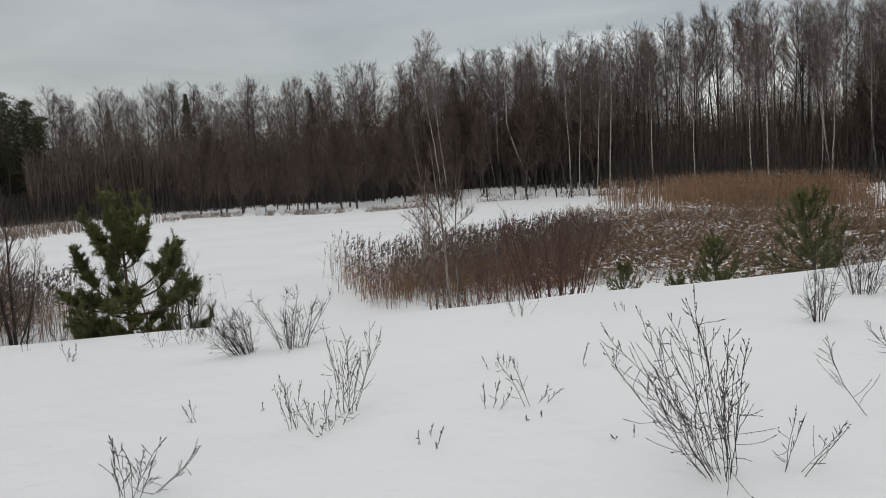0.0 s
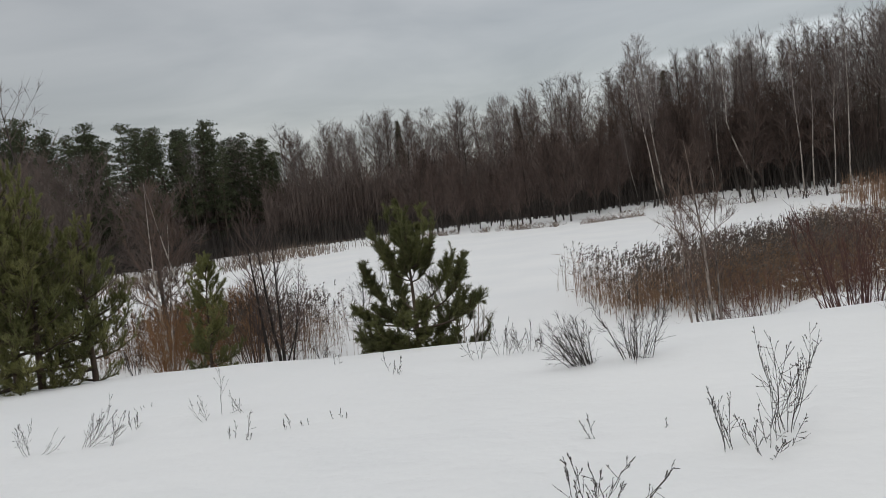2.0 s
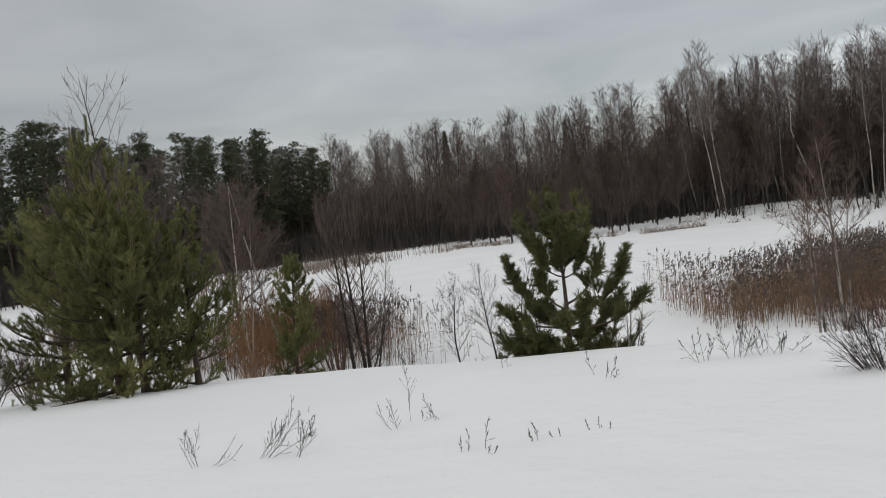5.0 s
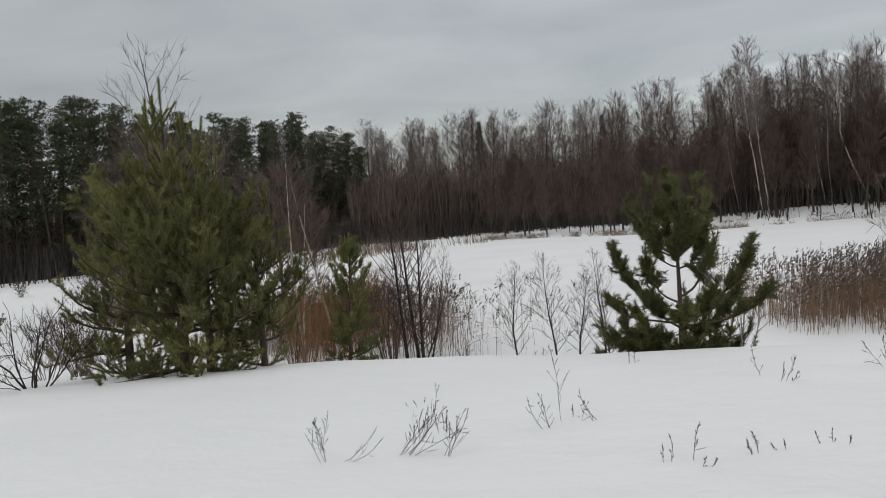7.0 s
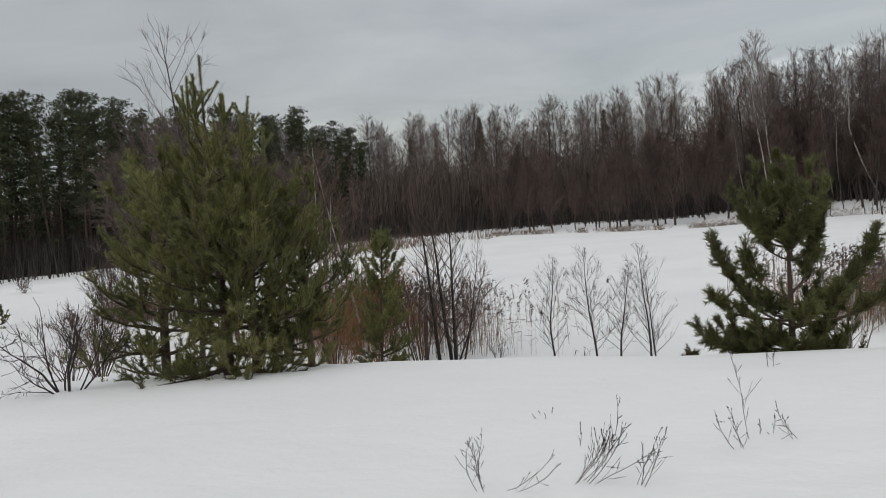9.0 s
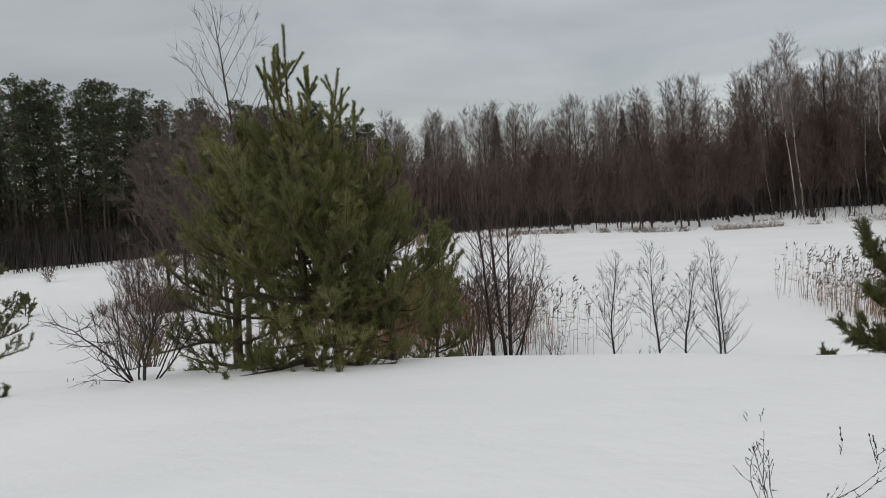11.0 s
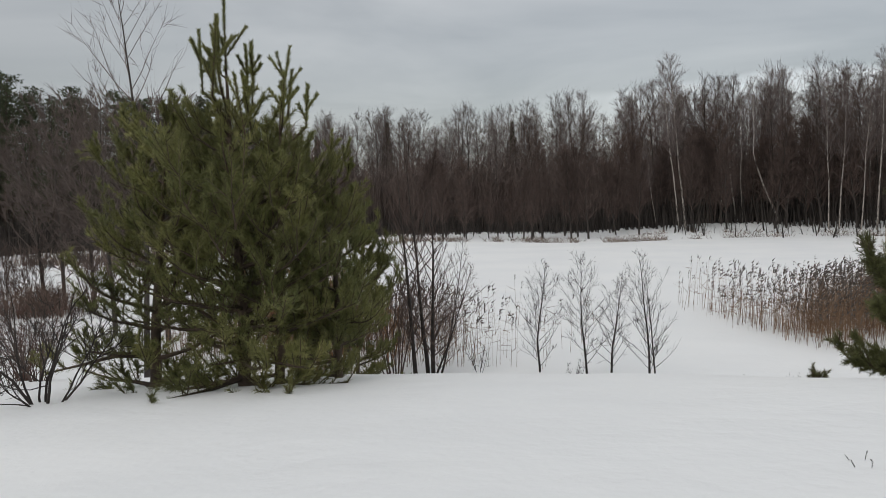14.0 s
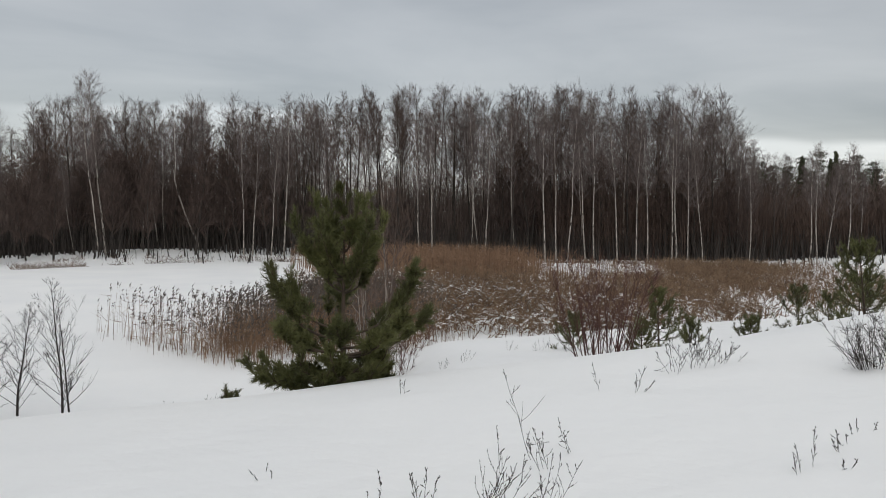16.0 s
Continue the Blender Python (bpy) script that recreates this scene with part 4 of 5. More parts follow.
# ---- reeds ----
def reeds(h, x, y, height, r, plume=0.6, width=0.012, leaf=2, lean=0.08, leaf_len=0.3, low=0.7):
    n = len(x)
    base = np.stack([x, y, ground(x, y) - 0.05], 1)
    hh = height * (low + (1.1 - low) * r.random(n))
    off = (r.normal(size=(n, 2)) * lean + [lean * 0.5, 0]) * hh[:, None]
    tip = base + np.stack([off[:, 0], off[:, 1], hh], 1)
    h.blades(base, tip, width * (0.8 + 0.5 * r.random(n)), 0)
    for _ in range(leaf):
        u = 0.2 + 0.65 * r.random((n, 1))
        b = base * (1 - u) + tip * u
        d = np.clip(np.stack([r.normal(size=n), r.normal(size=n), r.normal(size=n) * 0.6 + 0.4], 1), -1.3, 1.3) * leaf_len
        h.blades(b, b + d, width * 1.3, 0)
    k = r.random(n) < plume
    t, b0, m = tip[k], base[k], int(k.sum())
    if m:
        up = unit(t - b0)
        sag = r.normal(size=(m, 1)) * 0.05
        for _ in range(5):
            b = t - up * 0.22 * r.random((m, 1))
            d = np.concatenate([0.05 + 0.7 * sag + r.normal(size=(m, 1)) * 0.03, r.normal(size=(m, 1)) * 0.03, 0.05 + r.normal(size=(m, 1)) * 0.05], 1)
            h.blades(b, b + d, 0.036, 1)


def build_reeds():
    r = np.random.default_rng(21)
    h = Heap()
    # tall plumed reeds in the ice
    n = 32000
    x, y = r.uniform(-5.3, 9, n), r.uniform(21, 38, n)
    front = np.where(x < 2, 24.4 + np.maximum(0, -2.4 - x) * 2.4, 25.0)
    back = np.where(x < 5, np.maximum(31.5 + 1.1 * x, front + 3.8), 37.5)
    thin = np.clip((x + 5.3) / 3.4, 0.10, 1) * np.clip((y - front + 0.5) / 4.0, 0.15, 1)
    edge = 3.2 + 0.22 * (y - 24) + r.normal(size=n) * 0.7
    thin = thin * np.clip(1 - (x - edge) / 1.5, 0.0, 1) * 0.8
    keep = (y > front) & (y < back + r.normal(size=n) * 0.7) & (r.random(n) < thin)
    reeds(h, x[keep], y[keep], 1.85, r, plume=0.85, width=0.013, lean=0.07, low=0.42)
    ob = part("reed_bed", h, [STRAW, PLUME])
    tagged(ob, "tall dry brown reeds with grey plumes standing in the ice", "reeds", kind="stuff")
    # bent reeds that carry snow between them
    h = Heap()
    n = 24000
    x, y = r.uniform(2.5, 48, n), r.uniform(22, 58, n)
    near = r.random(n) < 0.45
    x = np.where(near, r.uniform(2.5, 20, n), x)
    y = np.where(near, r.uniform(22.5, 46, n), y)
    patch = np.sin(x * 0.55 + 0.3 * y) + np.sin(y * 0.7 - 0.2 * x)
    def open_snow(x, y):
        return (((x - 33) / 5.5) ** 2 + ((y - 51.5) / 4.2) ** 2 < 1) | (((x - 23.6) / 2.6) ** 2 + ((y - 28.2) / 2.0) ** 2 < 1) | (((x - 43) / 3) ** 2 + ((y - 40) / 2.2) ** 2 < 1)

    keep = (y > 25.2) & (x > 2.2 + 0.20 * (y - 24)) & (y < 58 - 0.2 * np.abs(x - 20)) & ~open_snow(x, y) & (patch + r.normal(size=n) * 0.6 + np.where(x < 14, 0.5, 0) > -0.2)
    x, y = x[keep], y[keep]
    reeds(h, x, y, 1.12, r, plume=0.08, width=0.026, leaf=4, lean=0.36, leaf_len=0.36)
    # thick dry grass farther east
    n = 8500
    u, v = r.random(n), r.normal(size=n)
    gx, gy = 21 + 31 * u + 3.2 * v, 32 + 25 * u - 3.0 * v + 2.0 * r.normal(size=n)
    tuft = np.sin(gx * 0.8 - 0.5 * gy) + np.sin(gy * 0.9 + 0.35 * gx) + 0.5 * r.normal(size=n)
    keep = (tuft > -0.35) & ~open_snow(gx, gy)
    gx, gy = gx[keep], gy[keep]
    reeds(h, gx, gy, 0.95, r, plume=0.0, width=0.034, leaf=3, lean=0.22, leaf_len=0.34)
    # snow lying on the bent leaves
    snowy = (x < 15 + 5 * r.random(len(x))) & (r.random(len(x)) < 0.75)
    x, y = x[snowy], y[snowy]
    m = len(x)
    for _ in range(2):
        b = np.stack([x + r.normal(size=m) * 0.3, y + r.normal(size=m) * 0.3, ground(x, y) + r.uniform(0.1, 0.75, m)], 1)
        d = unit(np.stack([r.normal(size=m) + 0.6, r.normal(size=m), r.normal(size=m) * 0.3 - 0.15], 1)) * r.uniform(0.12, 0.34, (m, 1))
        h.blades(b, b + d, r.uniform(0.05, 0.12, m), 2)
    ob = part("bent_reeds", h, [REED_DARK, PLUME, SNOW])
    tagged(ob, "brown reeds bent down with snow lying on their leaves", "reeds", kind="stuff")
    # the dense pale field before the far wood
    h = Heap()
    n = 20000
    x, y = r.uniform(7, 42, n), r.uniform(46, 76, n)
    core = ((x - 24.0) / 6.2) ** 2 + ((y - 61.5 + 0.35 * (x - 24.0)) / 8.5) ** 2
    keep = (core < 1 + 0.1 * r.normal(size=n)) | ((core < 3.2) & (x < 28.5) & (r.random(n) < 0.2))
    reeds(h, x[keep], y[keep], 2.4, r, plume=0.0, width=0.05, leaf=2, lean=0.06)
    ob = part("far_reed_field", h, [TAN, PLUME])
    tagged(ob, "dense orange-brown field of dry reeds before the wood", "reeds", kind="stuff")
    # thin reeds behind the alders
    h = Heap()
    n = 5200
    x, y = r.uniform(-20, -8.2, n), r.uniform(22.0, 31, n)
    keep = r.random(n) < np.clip((-9.6 - 0.42 * (y - 22) - x) / 3.0, 0.03, 1) * np.clip((31 - y) / 5, 0, 1)
    reeds(h, x[keep], y[keep], 1.6, r, plume=0.7)
    ob = part("thin_reeds", h, [STRAW, PLUME])
    tagged(ob, "thin dry reeds in the ice behind the alders", "reeds", kind="stuff")

    # russet sedge at the foot of the western willows
    h = Heap()
    n = 750
    x, y = r.normal(-29.9, 0.95, n), r.normal(30.6, 0.7, n)
    reeds(h, x, y, 1.35, r, plume=0.0, width=0.022, leaf=2, lean=0.15)
    ob = part("russet_sedge", h, [RUSSET, PLUME])
    tagged(ob, "patch of russet dry sedge at the foot of bare willows", "sedge", kind="stuff")


REED_DARK = mat("bent_reed_straw", (0.15, 0.096, 0.060), (0.25, 0.168, 0.106), 0.85, 1.0, vary=0.6)
build_reeds()


# ---- bushes, saplings and near trees ----
def bush(name, label, category, seed, x, y, height, stems, spread, material, rad=0.012, twigs=14, levels=7, lean=(0, 0), twig_w=0.006, group="", foot=0.12):
    """A many-stemmed leafless shrub; every stem is a part."""
    r = np.random.default_rng(seed)
    t = thing(name, label, category, group)
    for k in range(stems):
        h = Heap()
        a = k * 2.4 + r.random()
        s = spread * math.sqrt((k + 0.5) / stems)
        d = np.array([math.cos(a) * s + lean[0], math.sin(a) * s + lean[1], 1.0])
        ln = height * (0.7 + 0.35 * r.random())
        stem = wander((math.cos(a) * s * foot, math.sin(a) * s * foot, -0.1), d, ln, 6, 0.06, 0.03, r)
        h.tube(stem, rad * (0.7 + 0.5 * r.random()) * np.linspace(1, 0.2, 7), 4)
        bs, ts = [], []
        for _ in range(levels):
            v = 0.2 + 0.78 * r.random()
            q = along(stem, v)
            b = wander(q, unit(stem[-1] - stem[0]) + r.normal(size=3) * 0.5, ln * 0.42 * (1.15 - v), 3, 0.12, 0.06, r)
            h.tube(b, rad * 0.38 * np.linspace(1, 0.3, 4), 3)
            w = along(b, r.random(twigs))
            bs.append(w); ts.append(w + unit(unit(b[-1] - b[0]) + r.normal(size=(twigs, 3)) * 0.5) * ln * 0.13 * (0.4 + r.random((twigs, 1))))
        h.blades(np.concatenate(bs), np.concatenate(ts), twig_w)
        part("stem", h, material, t)
    t.matrix_basis = Matrix.Translation(on(x, y))
    return t


def sprawling_shrub():
    """A dark shrub by the pines, with crooked stems that spread low and wide."""
    r = np.random.default_rng(121)
    t = thing("bare_shrub", "dark crooked leafless shrub standing in snow near the pines", "bush")
    for k in range(8):
        h = Heap()
        a = 2.6 + k * 0.75 + r.normal() * 0.3
        s = (0.1, 0.35, 0.5, 0.95, 0.2, 0.4, 1.1, 0.15, 0.6)[k]
        ln = 1.6 - 0.35 * s
        stem = wander((math.cos(a) * 0.1, math.sin(a) * 0.06, -0.1), (math.cos(a) * s, math.sin(a) * s, 0.9), ln, 9, 0.16, 0.07, r)
        h.tube(stem, 0.020 * (0.65 + 0.4 * r.random()) * np.linspace(1, 0.16, 10), 5)
        bs, ts = [], []
        for _ in range(7):
            v = 0.18 + 0.75 * r.random()
            b = wander(along(stem, v), unit(stem[-1] - stem[0]) + r.normal(size=3) * 0.7, ln * 0.55 * (1.15 - v), 5, 0.18, 0.08, r)
            h.tube(b, 0.0062 * np.linspace(1, 0.35, 6), 4)
            for _ in range(4):
                w = wander(along(b, 0.2 + 0.7 * r.random()), unit(b[-1] - b[0]) + r.normal(size=3) * 0.5, 0.22 * (0.5 + r.random()), 3, 0.15, 0.08, r)
                h.tube(w, 0.0032 * np.linspace(1, 0.5, 4), 3)
                e = along(w, r.random(3))
                bs.append(e); ts.append(e + unit(unit(w[-1] - w[0]) + r.normal(size=(3, 3)) * 0.5) * 0.09)
        h.blades(np.concatenate(bs), np.concatenate(ts), 0.005)
        part("stem", h, DARK_BARK, t)
    t.matrix_basis = Matrix.Translation(on(-13.68, 10.25))


def near_tree(name, label, category, seed, x, y, height, radius, trunk_mat, top_mat, group="", **kw):
    t = tree_thing(name, label, category, group, bare_tree(seed, height, radius, **kw), trunk_mat, top_mat)
    t.matrix_basis = Matrix.Translation(on(x, y))
    return t


# four saplings in the edge of the ice
for seed, x, y, hgt in ((61, -9.45, 21.74, 2.85), (62, -8.35, 21.6, 3.1), (63, -7.8, 21.7, 2.5), (64, -6.98, 20.8, 3.05)):
    near_tree("alder_sapling", "slender leafless dark sapling by the edge of the ice", "sapling", seed, x, y, hgt, 0.030, DARK_BARK, DARK_BARK, "saplings by the ice",
              peak=0.3, crown=0.10, limbs=40, spread=0.35, sub=4, twigs=5, twig_len=0.06, twig_w=0.007, steep=0.85, rise=0.10, limb_r=0.24, fuzz=0.4, bend=0.05)
near_tree("alder_sapling", "second thin stem beside a leafless sapling", "sapling", 65, -6.86, 20.7, 2.6, 0.024, DARK_BARK, DARK_BARK, "saplings by the ice",
          peak=0.42, crown=0.15, limbs=22, spread=0.26, sub=2, twigs=4, twig_len=0.055, twig_w=0.006, steep=0.8, rise=0.1, limb_r=0.4)
# the alder clump
for seed, x, y, hgt, lean in ((71, -12.32, 21.08, 5.1, -0.07), (72, -12.06, 21.26, 5.3, -0.03), (73, -11.93, 21.2, 4.6, 0.03), (77, -11.8, 21.3, 3.4, 0.32), (76, -11.9, 21.0, 3.0, 0.45)):
    near_tree("alder_tree", "dark leafless alder stem in a clump by the ice", "tree", seed, x, y, hgt, 0.058 if hgt > 4 else 0.030, DARK_BARK, TWIG, "alder clump",
              peak=0.3, crown=0.10, limbs=34, spread=0.30, sub=3, twigs=4, twig_len=0.055, twig_w=0.008, steep=0.95, rise=0.10, lean=(lean, 0), limb_r=0.36)
bush("alder_bush", "fan of low brown alder stems beside the taller ones", "bush", 78, -12.85, 21.1, 3.1, 12, 0.42, TWIG, 0.019, 4, 6, (-0.08, 0), twig_w=0.008, foot=0.5)
bush("orange_willow", "orange-brown leafless willow bush beside the alders", "bush", 81, -13.2, 22.0, 2.0, 8, 0.5, ORANGE_TWIG, 0.014, 10, 6, twig_w=0.010)
bush("orange_willow", "low orange-brown willow bush in the ice edge", "bush", 82, -14.3, 21.6, 2.0, 16, 0.5, ORANGE_TWIG, 0.013, 10, 6, twig_w=0.010)
bush("orange_willow", "orange-brown willow bush in front of the birches", "bush", 85, -14.2, 18.9, 2.9, 30, 0.5, ORANGE_TWIG, 0.012, 12, 6, twig_w=0.010)
bush("orange_willow", "orange-brown willow bush between pines and alders", "bush", 83, -15.4, 22.6, 2.4, 20, 0.5, ORANGE_TWIG, 0.013, 12, 6, twig_w=0.012)
bush("orange_willow", "dense orange-brown willow bush among thin reeds", "bush", 86, -15.9, 25.6, 2.3, 30, 0.5, ORANGE_TWIG, 0.012, 12, 6, twig_w=0.012, foot=0.8)
bush("orange_willow", "dense orange-brown willow bush behind the alders", "bush", 87, -17.2, 29.0, 2.2, 30, 0.5, ORANGE_TWIG, 0.012, 12, 6, twig_w=0.012, foot=0.8)
bush("orange_willow", "broad orange-brown willow bush behind the pines", "bush", 79, -16.6, 23.8, 2.3, 30, 0.5, ORANGE_TWIG, 0.012, 12, 6, twig_w=0.012, foot=0.8)
bush("orange_willow", "orange-brown willow bush in the reeds", "bush", 84, -16.2, 27.5, 2.2, 26, 0.5, ORANGE_TWIG, 0.012, 12, 6, twig_w=0.012)
# young birches behind the pines
for seed, x, y, hgt, lean in ((91, -14.6, 19.6, 6.0, -0.05), (92, -13.9, 20.4, 6.0, -0.09), (93, -15.4, 20.9, 4.8, 0.05)):
    near_tree("young_birch", "young leafless birch with a white trunk and reddish twigs", "tree", seed, x, y, hgt, 0.05, BIRCH, RUSSET, "birches behind the pines",
              crown=0.3, limbs=30, spread=0.25, sub=3, twigs=8, twig_len=0.07, twig_w=0.012, steep=1.1, rise=0.06, lean=(lean, 0))
near_tree("tall_bare_tree", "tall leafless tree rising behind the large pine", "tree", 94, -17.9, 18.8, 8.9, 0.075, BARK, TWIG,
          crown=0.40, limbs=24, spread=0.24, sub=4, twigs=5, twig_len=0.05, twig_w=0.009, steep=1.0, rise=0.10, fuzz=0.35)
for seed, x, y, hgt in ((95, -29.9, 32.1, 8.8), (96, -23.5, 26.0, 8.0), (97, -31.3, 32.6, 7.6), (88, -29.0, 32.8, 8.2), (98, -21.0, 25.0, 7.4), (99, -18.8, 25.8, 6.2)):
    near_tree("bare_willow", "broad leafless brown willow tree on the snowy slope", "tree", seed, x, y, hgt, 0.09, BARK, WILLOW, "willows on the slope",
              crown=0.14, limbs=44, spread=0.38, sub=4, twigs=16, twig_len=0.07, twig_w=0.026, steep=0.7, rise=0.06)
# the clump of young birches in the reeds
for seed, x, y, hgt, lean in ((101, 0.05, 20.3, 5.2, -0.09), (102, -0.50, 20.2, 4.7, -0.05), (103, 0.15, 20.6, 4.3, 0.02), (104, -0.3, 20.7, 4.0, -0.12)):
    near_tree("young_birch", "slender pale birch stem with reddish twigs among the reeds", "tree", seed, x, y, hgt, 0.056 if seed == 101 else 0.036, YOUNG_BIRCH, RUSSET, "birch clump in the reeds",
              crown=0.28, limbs=26, spread=0.2, sub=3, twigs=8, twig_len=0.07, twig_w=0.009, steep=1.1, rise=0.05, lean=(lean, 0), limb_r=0.36)
bush("pale_shrub", "leafless shrub at the foot of the birches", "bush", 105, -0.1, 20.6, 2.5, 9, 0.45, TWIG, 0.010, 6, 6, twig_w=0.007)
bush("birch_sapling", "clump of thin pale birch shoots beside a young pine", "sapling", 106, -4.05, 11.95, 1.45, 5, 0.30, BIRCH, 0.014, 5, 6, (0.08, 0), 0.005, foot=0.5)
# willows on the lower bank
bush("red_willow", "tall dark red leafless willow bush on the lower bank", "bush", 111, 2.0, 14.8, 2.5, 34, 0.36, DEEP_TWIG, 0.015, 7, 6, twig_w=0.007, foot=1.2)
bush("red_willow", "reddish-brown willow bush beside the reeds", "bush", 112, 0.6, 21.3, 1.15, 20, 0.4, RED_TWIG, 0.010, 8, 6, twig_w=0.008, foot=1.0)
bush("red_willow", "reddish-brown willow bush in the edge of the reeds", "bush", 113, 1.7, 23.4, 1.6, 18, 0.5, RED_TWIG, 0.010, 7, 6, twig_w=0.009, foot=1.2)
# leafless shrubs by the large pines
sprawling_shrub()
bush("bare_shrub", "grey leafless shrub on the snowy slope", "bush", 122, -16.6, 13.2, 1.3, 10, 0.7, TWIG, 0.012, 9, 6, twig_w=0.007)
bush("bare_shrub", "brown leafless shrub behind the pines", "bush", 123, -17.6, 15.0, 1.9, 18, 0.6, TWIG, 0.013, 9, 6, twig_w=0.009)
bush("red_willow", "reddish leafless shrub behind the pines", "bush", 124, -19.5, 17.0, 1.7, 22, 0.6, RED_TWIG, 0.012, 9, 6, twig_w=0.010)
for seed, x, y, hgt in ((133, -32.6, 32.0, 3.4), (134, -31.0, 31.3, 3.0), (135, -28.4, 31.8, 3.2), (136, -34.0, 33.0, 2.4)):
    bush("bare_shrub", "brown leafless thicket shrub under the western willows", "bush", seed, x, y, hgt, 18, 0.55, TWIG, 0.018, 9, 6, twig_w=0.016, group="shrubs under the willows")
bush("low_shrub", "small leafless shrub in the snowy field", "bush", 125, -41.9, 35.8, 1.1, 14, 0.5, TWIG, 0.015, 6, 5, twig_w=0.02)
bush("low_shrub", "small leafless shrub in the open snow", "bush", 126, -32.2, 29.2, 0.8, 12, 0.5, TWIG, 0.012, 6, 5, twig_w=0.016)
for seed, x, y, hgt in ((127, -10.9, 21.6, 1.0), (130, -8.6, 20.6, 0.7), (131, -13.6, 14.8, 1.2), (132, -12.0, 14.6, 1.0)):
    bush("thin_shrub", "thin dark shrub stems at the edge of the ice", "bush", seed, x, y, hgt, 7, 0.4, DARK_BARK, 0.008, 6, 4, twig_w=0.006, group="thin shrubs by the ice")


# ---- dry weeds in the snow ----
def weed(seed, x, y, height, stems=1, fan=0.3, lean=(0, 0), side=9, seeds=4, rad=0.0016, label=""):
    """A dead mugwort: thin stems with short side twigs and small dark seed heads."""
    r = np.random.default_rng(seed)
    t = thing("dry_weed", label or "dead dark weed stalk poking through the snow", "weed", "dry weeds in the snow")
    for k in range(stems):
        h, sh = Heap(), Heap()
        a = k * 2.4 + r.random() * 1.2
        s = fan * math.sqrt((k + 0.3) / stems)
        ln = height * (1.0 if k == 0 else 0.62 + 0.4 * r.random())
        d = np.array([math.cos(a) * s + lean[0], math.sin(a) * s + lean[1], 1.0])
        stem = wander((math.cos(a) * s * 0.10, math.sin(a) * s * 0.10, -0.03), d, ln + 0.03, 8, 0.11, 0.06, r)
        h.tube(stem, 1.15 * rad * np.linspace(1, 0.45, 9), 4)
        o = part("stem", h, WEED, t)
        sb, st = [], []
        dd = unit(stem[-1] - stem[0])
        for i in range(side):
            v = 0.2 + 0.75 * (i + r.random()) / side
            q = along(stem, v)
            tw = wander(q, dd + r.normal(size=3) * 0.6, ln * 0.46 * (1.1 - v) * (0.4 + 0.9 * r.random()), 3, 0.12, 0.14, r)
            th = Heap()
            th.tube(tw, rad * 0.75 * np.linspace(1, 0.5, 4), 3)
            part("twig", th, WEED, o)
            b = along(tw, 0.35 + 0.65 * r.random(2 * seeds))
            sb.append(b); st.append(b + unit(unit(tw[-1] - tw[0]) + r.normal(size=(2 * seeds, 3)) * 0.38) * 0.010)
        b = along(stem, 0.6 + 0.4 * r.random(seeds * 5))
        sb.append(b); st.append(b + unit(dd + r.normal(size=(seeds * 5, 3)) * 0.4) * 0.010)
        sh.blades(np.concatenate(sb), np.concatenate(st), 0.0046)
        tagged(part("seed_head", sh, SEED, o), kind="stuff")
    t.matrix_basis = Matrix.Translation(on(x, y, 0.01))
    return t


weed(1, 1.09, 3.20, 0.82, 18, 0.62, (-0.36, 0), 14, 7, 0.0017, "large dead branching weed standing in fresh snow")
weed(2, 1.36, 3.16, 0.32, 4, 0.5, (0.6, 0), 7)
weed(3, -0.66, 4.67, 0.60, 9, 0.42, (0.02, 0), 10, 6, label="dead branching weed with a bowed tangle at its foot")
weed(4, -0.95, 4.46, 0.34, 5, 0.3, (-0.12, 0), 8)
weed(5, -0.78, 4.40, 0.24, 9, 1.1, (0.1, 0), 7)
weed(6, -1.58, 3.60, 0.36, 7, 0.4, (0.15, 0.1), 9, 6)
weed(7, -1.50, 3.62, 0.40, 2, 0.1, (1.1, 0.1), 7, 6)
weed(8, -1.64, 4.83, 0.17, 2, 0.3, (-0.3, 0), 6)
weed(9, 0.19, 4.39, 0.19, 3, 0.45, (0.1, 0), 6)
weed(10, 0.42, 4.36, 0.34, 2, 0.2, (-0.35, 0), 8)
weed(11, 0.46, 4.40, 0.15, 2, 0.3, (0.9, 0), 5)
weed(12, -0.14, 3.92, 0.10, 4, 0.8, (0, 0), 4)
weed(13, 0.29, 5.33, 0.12, 4, 0.8, (0, 0), 4)
weed(14, 0.86, 5.14, 0.18, 1, 0.1, (-0.05, 0), 7)
weed(15, 1.02, 5.03, 0.18, 1, 0.1, (0.05, 0), 7)
weed(16, 2.06, 3.80, 0.52, 1, 0.1, (-1.35, 0.1), 14, 6, label="dead weed leaning low over the snow")
weed(17, 2.70, 4.70, 0.32, 2, 0.2, (-0.5, 0), 8)
weed(18, 0.82, 3.71, 0.07, 2, 0.6, (0, 0), 3)
weed(19, 0.42, 4.14, 0.05, 2, 0.6, (0, 0), 3)
weed(20, -1.27, 4.94, 0.07, 1, 0.2, (0, 0), 3)
weed(21, -2.75, 8.02, 0.40, 8, 0.7, (0, 0), 9, 6, label="low bushy dead weed in the snow near the crest")
weed(25, -3.02, 7.98, 0.30, 5, 0.6, (-0.25, 0), 7, 6)
weed(26, -2.52, 8.05, 0.34, 7, 0.9, (0.2, 0), 8, 6)
weed(27, -2.36, 8.02, 0.22, 4, 0.8, (0.4, 0), 6, 5)
weed(23, 0.64, 7.40, 0.30, 8, 0.9, (0, 0), 4, 2)
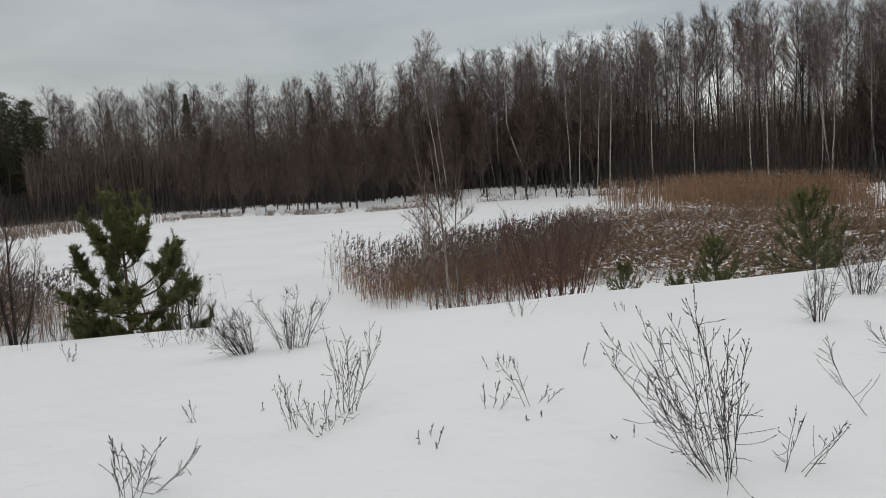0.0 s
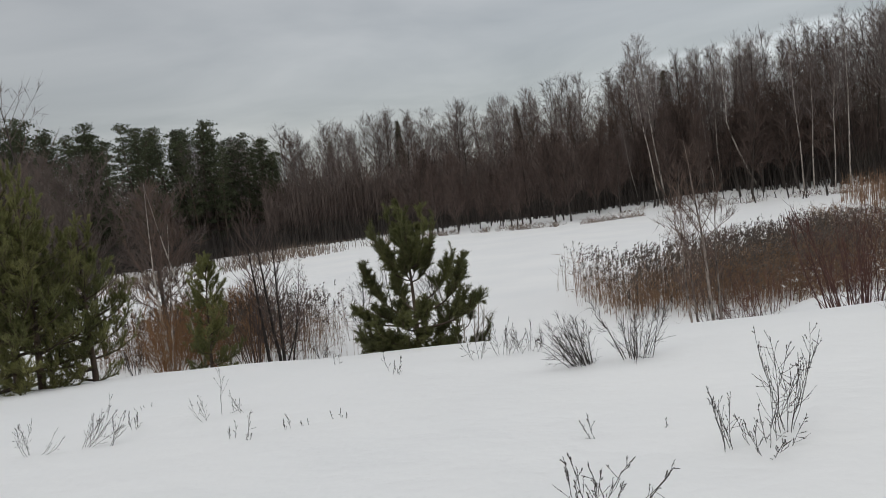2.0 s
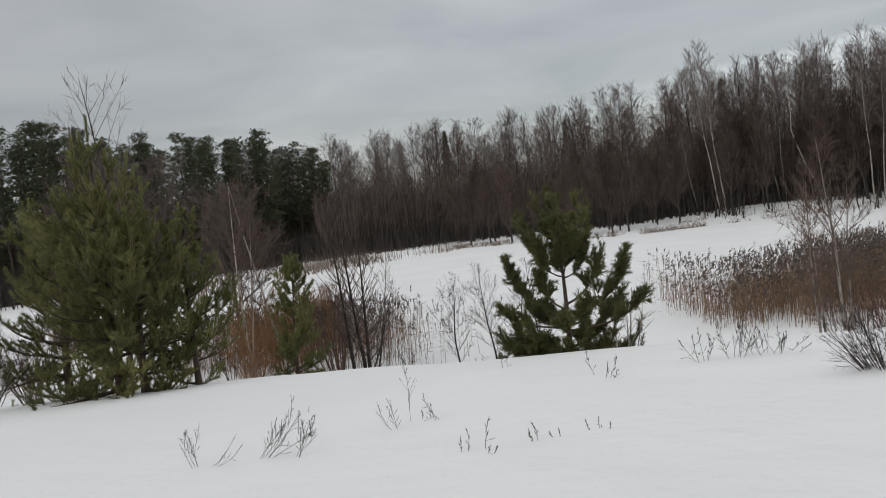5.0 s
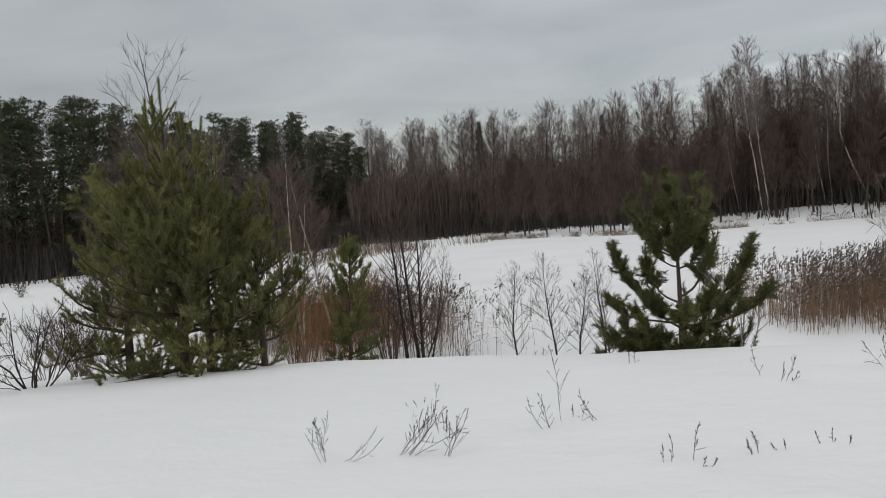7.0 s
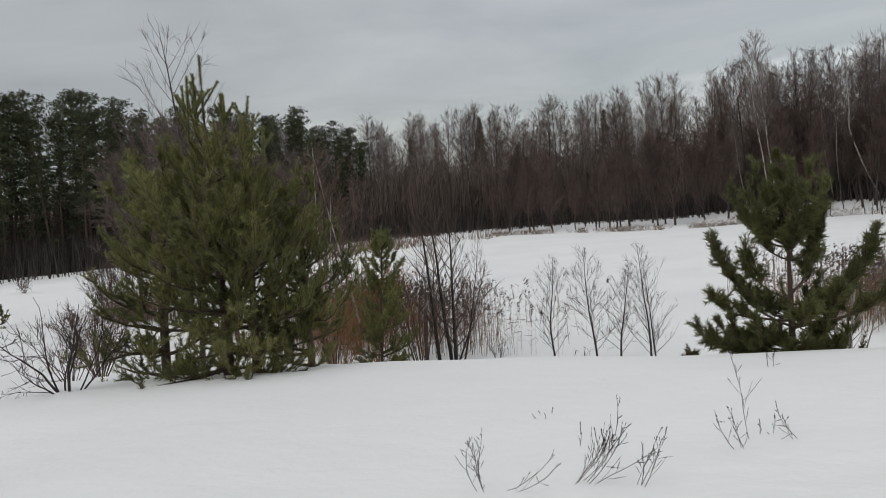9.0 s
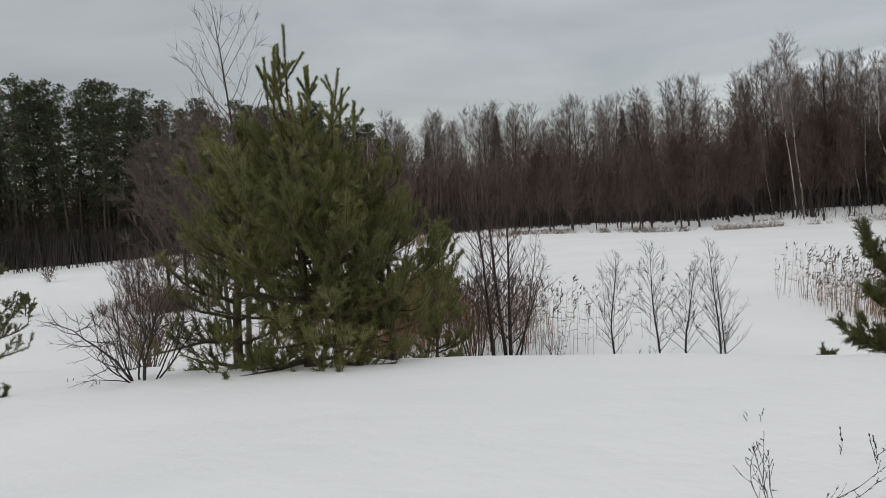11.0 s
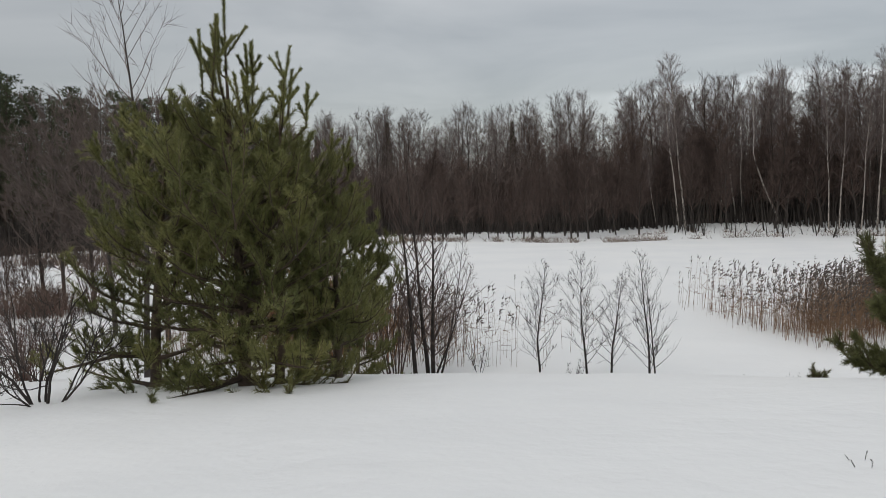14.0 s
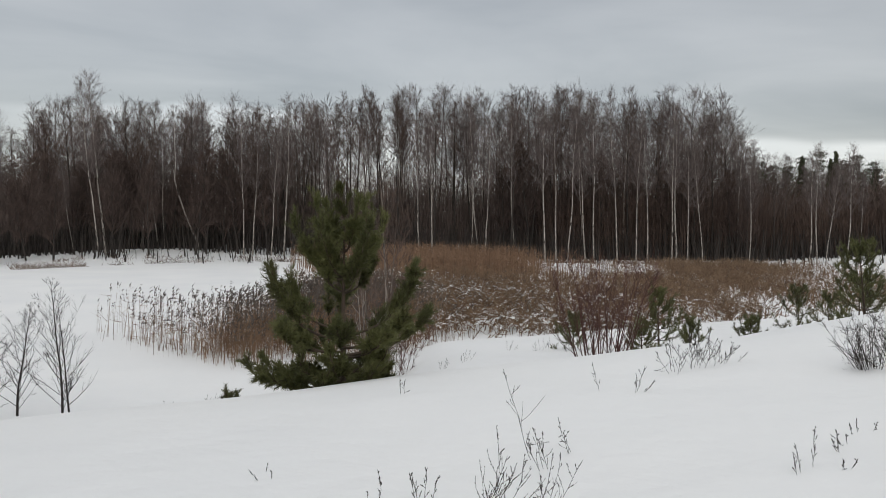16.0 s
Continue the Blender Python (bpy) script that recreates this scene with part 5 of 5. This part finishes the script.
weed(24, 1.53, 7.06, 0.10, 3, 0.4, (0, 0), 3)
weed(31, -6.60, 5.93, 0.34, 4, 0.3, (-0.45, 0), 8)
weed(32, -6.60, 5.94, 0.50, 2, 0.08, (4.5, 0.2), 4, 4)
weed(33, -6.14, 6.05, 0.54, 7, 0.4, (1.35, 0.1), 7, 6, label="tangle of dead weeds flattened to one side")
weed(34, -5.82, 5.98, 0.34, 4, 0.25, (0.6, 0), 6)
weed(35, -5.30, 6.66, 0.26, 3, 0.3, (-0.6, 0), 6)
weed(36, -5.25, 6.84, 0.56, 1, 0.05, (-0.28, 0.5), 10, 6)
weed(37, -5.16, 6.92, 0.14, 2, 0.5, (0.4, 0), 4)
weed(38, -4.45, 5.68, 0.15, 2, 0.3, (-0.25, 0), 4)
weed(39, -4.34, 5.70, 0.21, 1, 0.05, (0.05, 0), 7)
weed(40, -4.28, 5.55, 0.08, 2, 0.4, (0.8, 0), 4)
weed(41, -3.89, 5.80, 0.06, 2, 0.5, (0, 0), 3)
weed(42, -3.66, 5.90, 0.08, 3, 0.6, (0, 0), 3)
weed(43, -6.06, 6.66, 0.17, 4, 0.5, (0.1, 0), 5, 6)
weed(47, -4.99, 6.81, 0.26, 2, 0.25, (-0.5, 0), 6)
weed(48, -6.61, 7.64, 0.06, 2, 0.5, (0, 0), 2, 2)
weed(49, -3.92, 7.85, 0.24, 1, 0.05, (-0.35, 0), 7)
weed(50, -3.78, 7.60, 0.22, 3, 0.35, (0.3, 0), 7)
weed(52, -6.25, 6.80, 0.16, 1, 0.05, (0.2, 0), 6)
weed(56, -4.01, 5.76, 0.14, 2, 0.3, (-0.7, 0), 5)
weed(57, -5.00, 9.07, 0.14, 2, 0.3, (0, 0), 5)
weed(59, -15.25, 10.63, 0.05, 3, 0.7, (0, 0), 4, 8)
weed(60, -14.05, 9.85, 0.06, 3, 0.7, (0, 0), 4, 8)
weed(58, -6.62, 7.50, 0.06, 2, 0.5, (0, 0), 2, 2)
for seed, x, y, lean, n, hgt, wide in ((141, -1.84, 7.0, -0.5, 28, 0.56, 0.45), (142, -1.45, 7.02, 0.06, 20, 0.64, 0.55), (143, 2.75, 5.87, 0.0, 12, 0.60, 0.20), (144, 3.62, 6.9, 0.1, 22, 0.75, 0.45)):
    bush("heath_shrub", "low dense leafless shrub with upright dark twigs in snow", "bush", seed, x, y, hgt, n, wide, WEED, 0.0038, 6, 6, (lean, 0), 0.0034, "low shrubs on the bank")
# a fallen twig on the snow by the saplings
fallen = Heap()
fallen.tube(wander((0, 0, 0.03), (1, 0.1, 0.02), 0.62, 6, 0.08, 0.0, np.random.default_rng(5)), np.linspace(0.014, 0.004, 7), 5)
for k in range(5):
    fallen.tube(wander((0.1 + 0.1 * k, 0.02, 0.04), (0.6, (-1) ** k * 0.6, 0.25), 0.16, 3, 0.1, 0.0, np.random.default_rng(20 + k)), np.linspace(0.006, 0.002, 4), 3)
fallen_twig = part("fallen_branch", fallen, BARK)
tagged(fallen_twig, "thin dark fallen branch lying on the snow", "branch")
fallen_twig.matrix_basis = Matrix.Translation(on(-6.45, 20.7, 0.0))
# dead sprigs on the lower bank
for seed, x, y in ((151, 3.2, 18.6), (152, 3.6, 18.0), (153, 2.9, 19.4), (154, 1.0, 18.3), (155, -5.0, 20.6), (156, -4.0, 21.0), (157, 3.9, 19.2), (158, 0.7, 18.8)):
    weed(seed, x, y, 0.28, 5, 0.9, (0.3, 0), 5, 6)
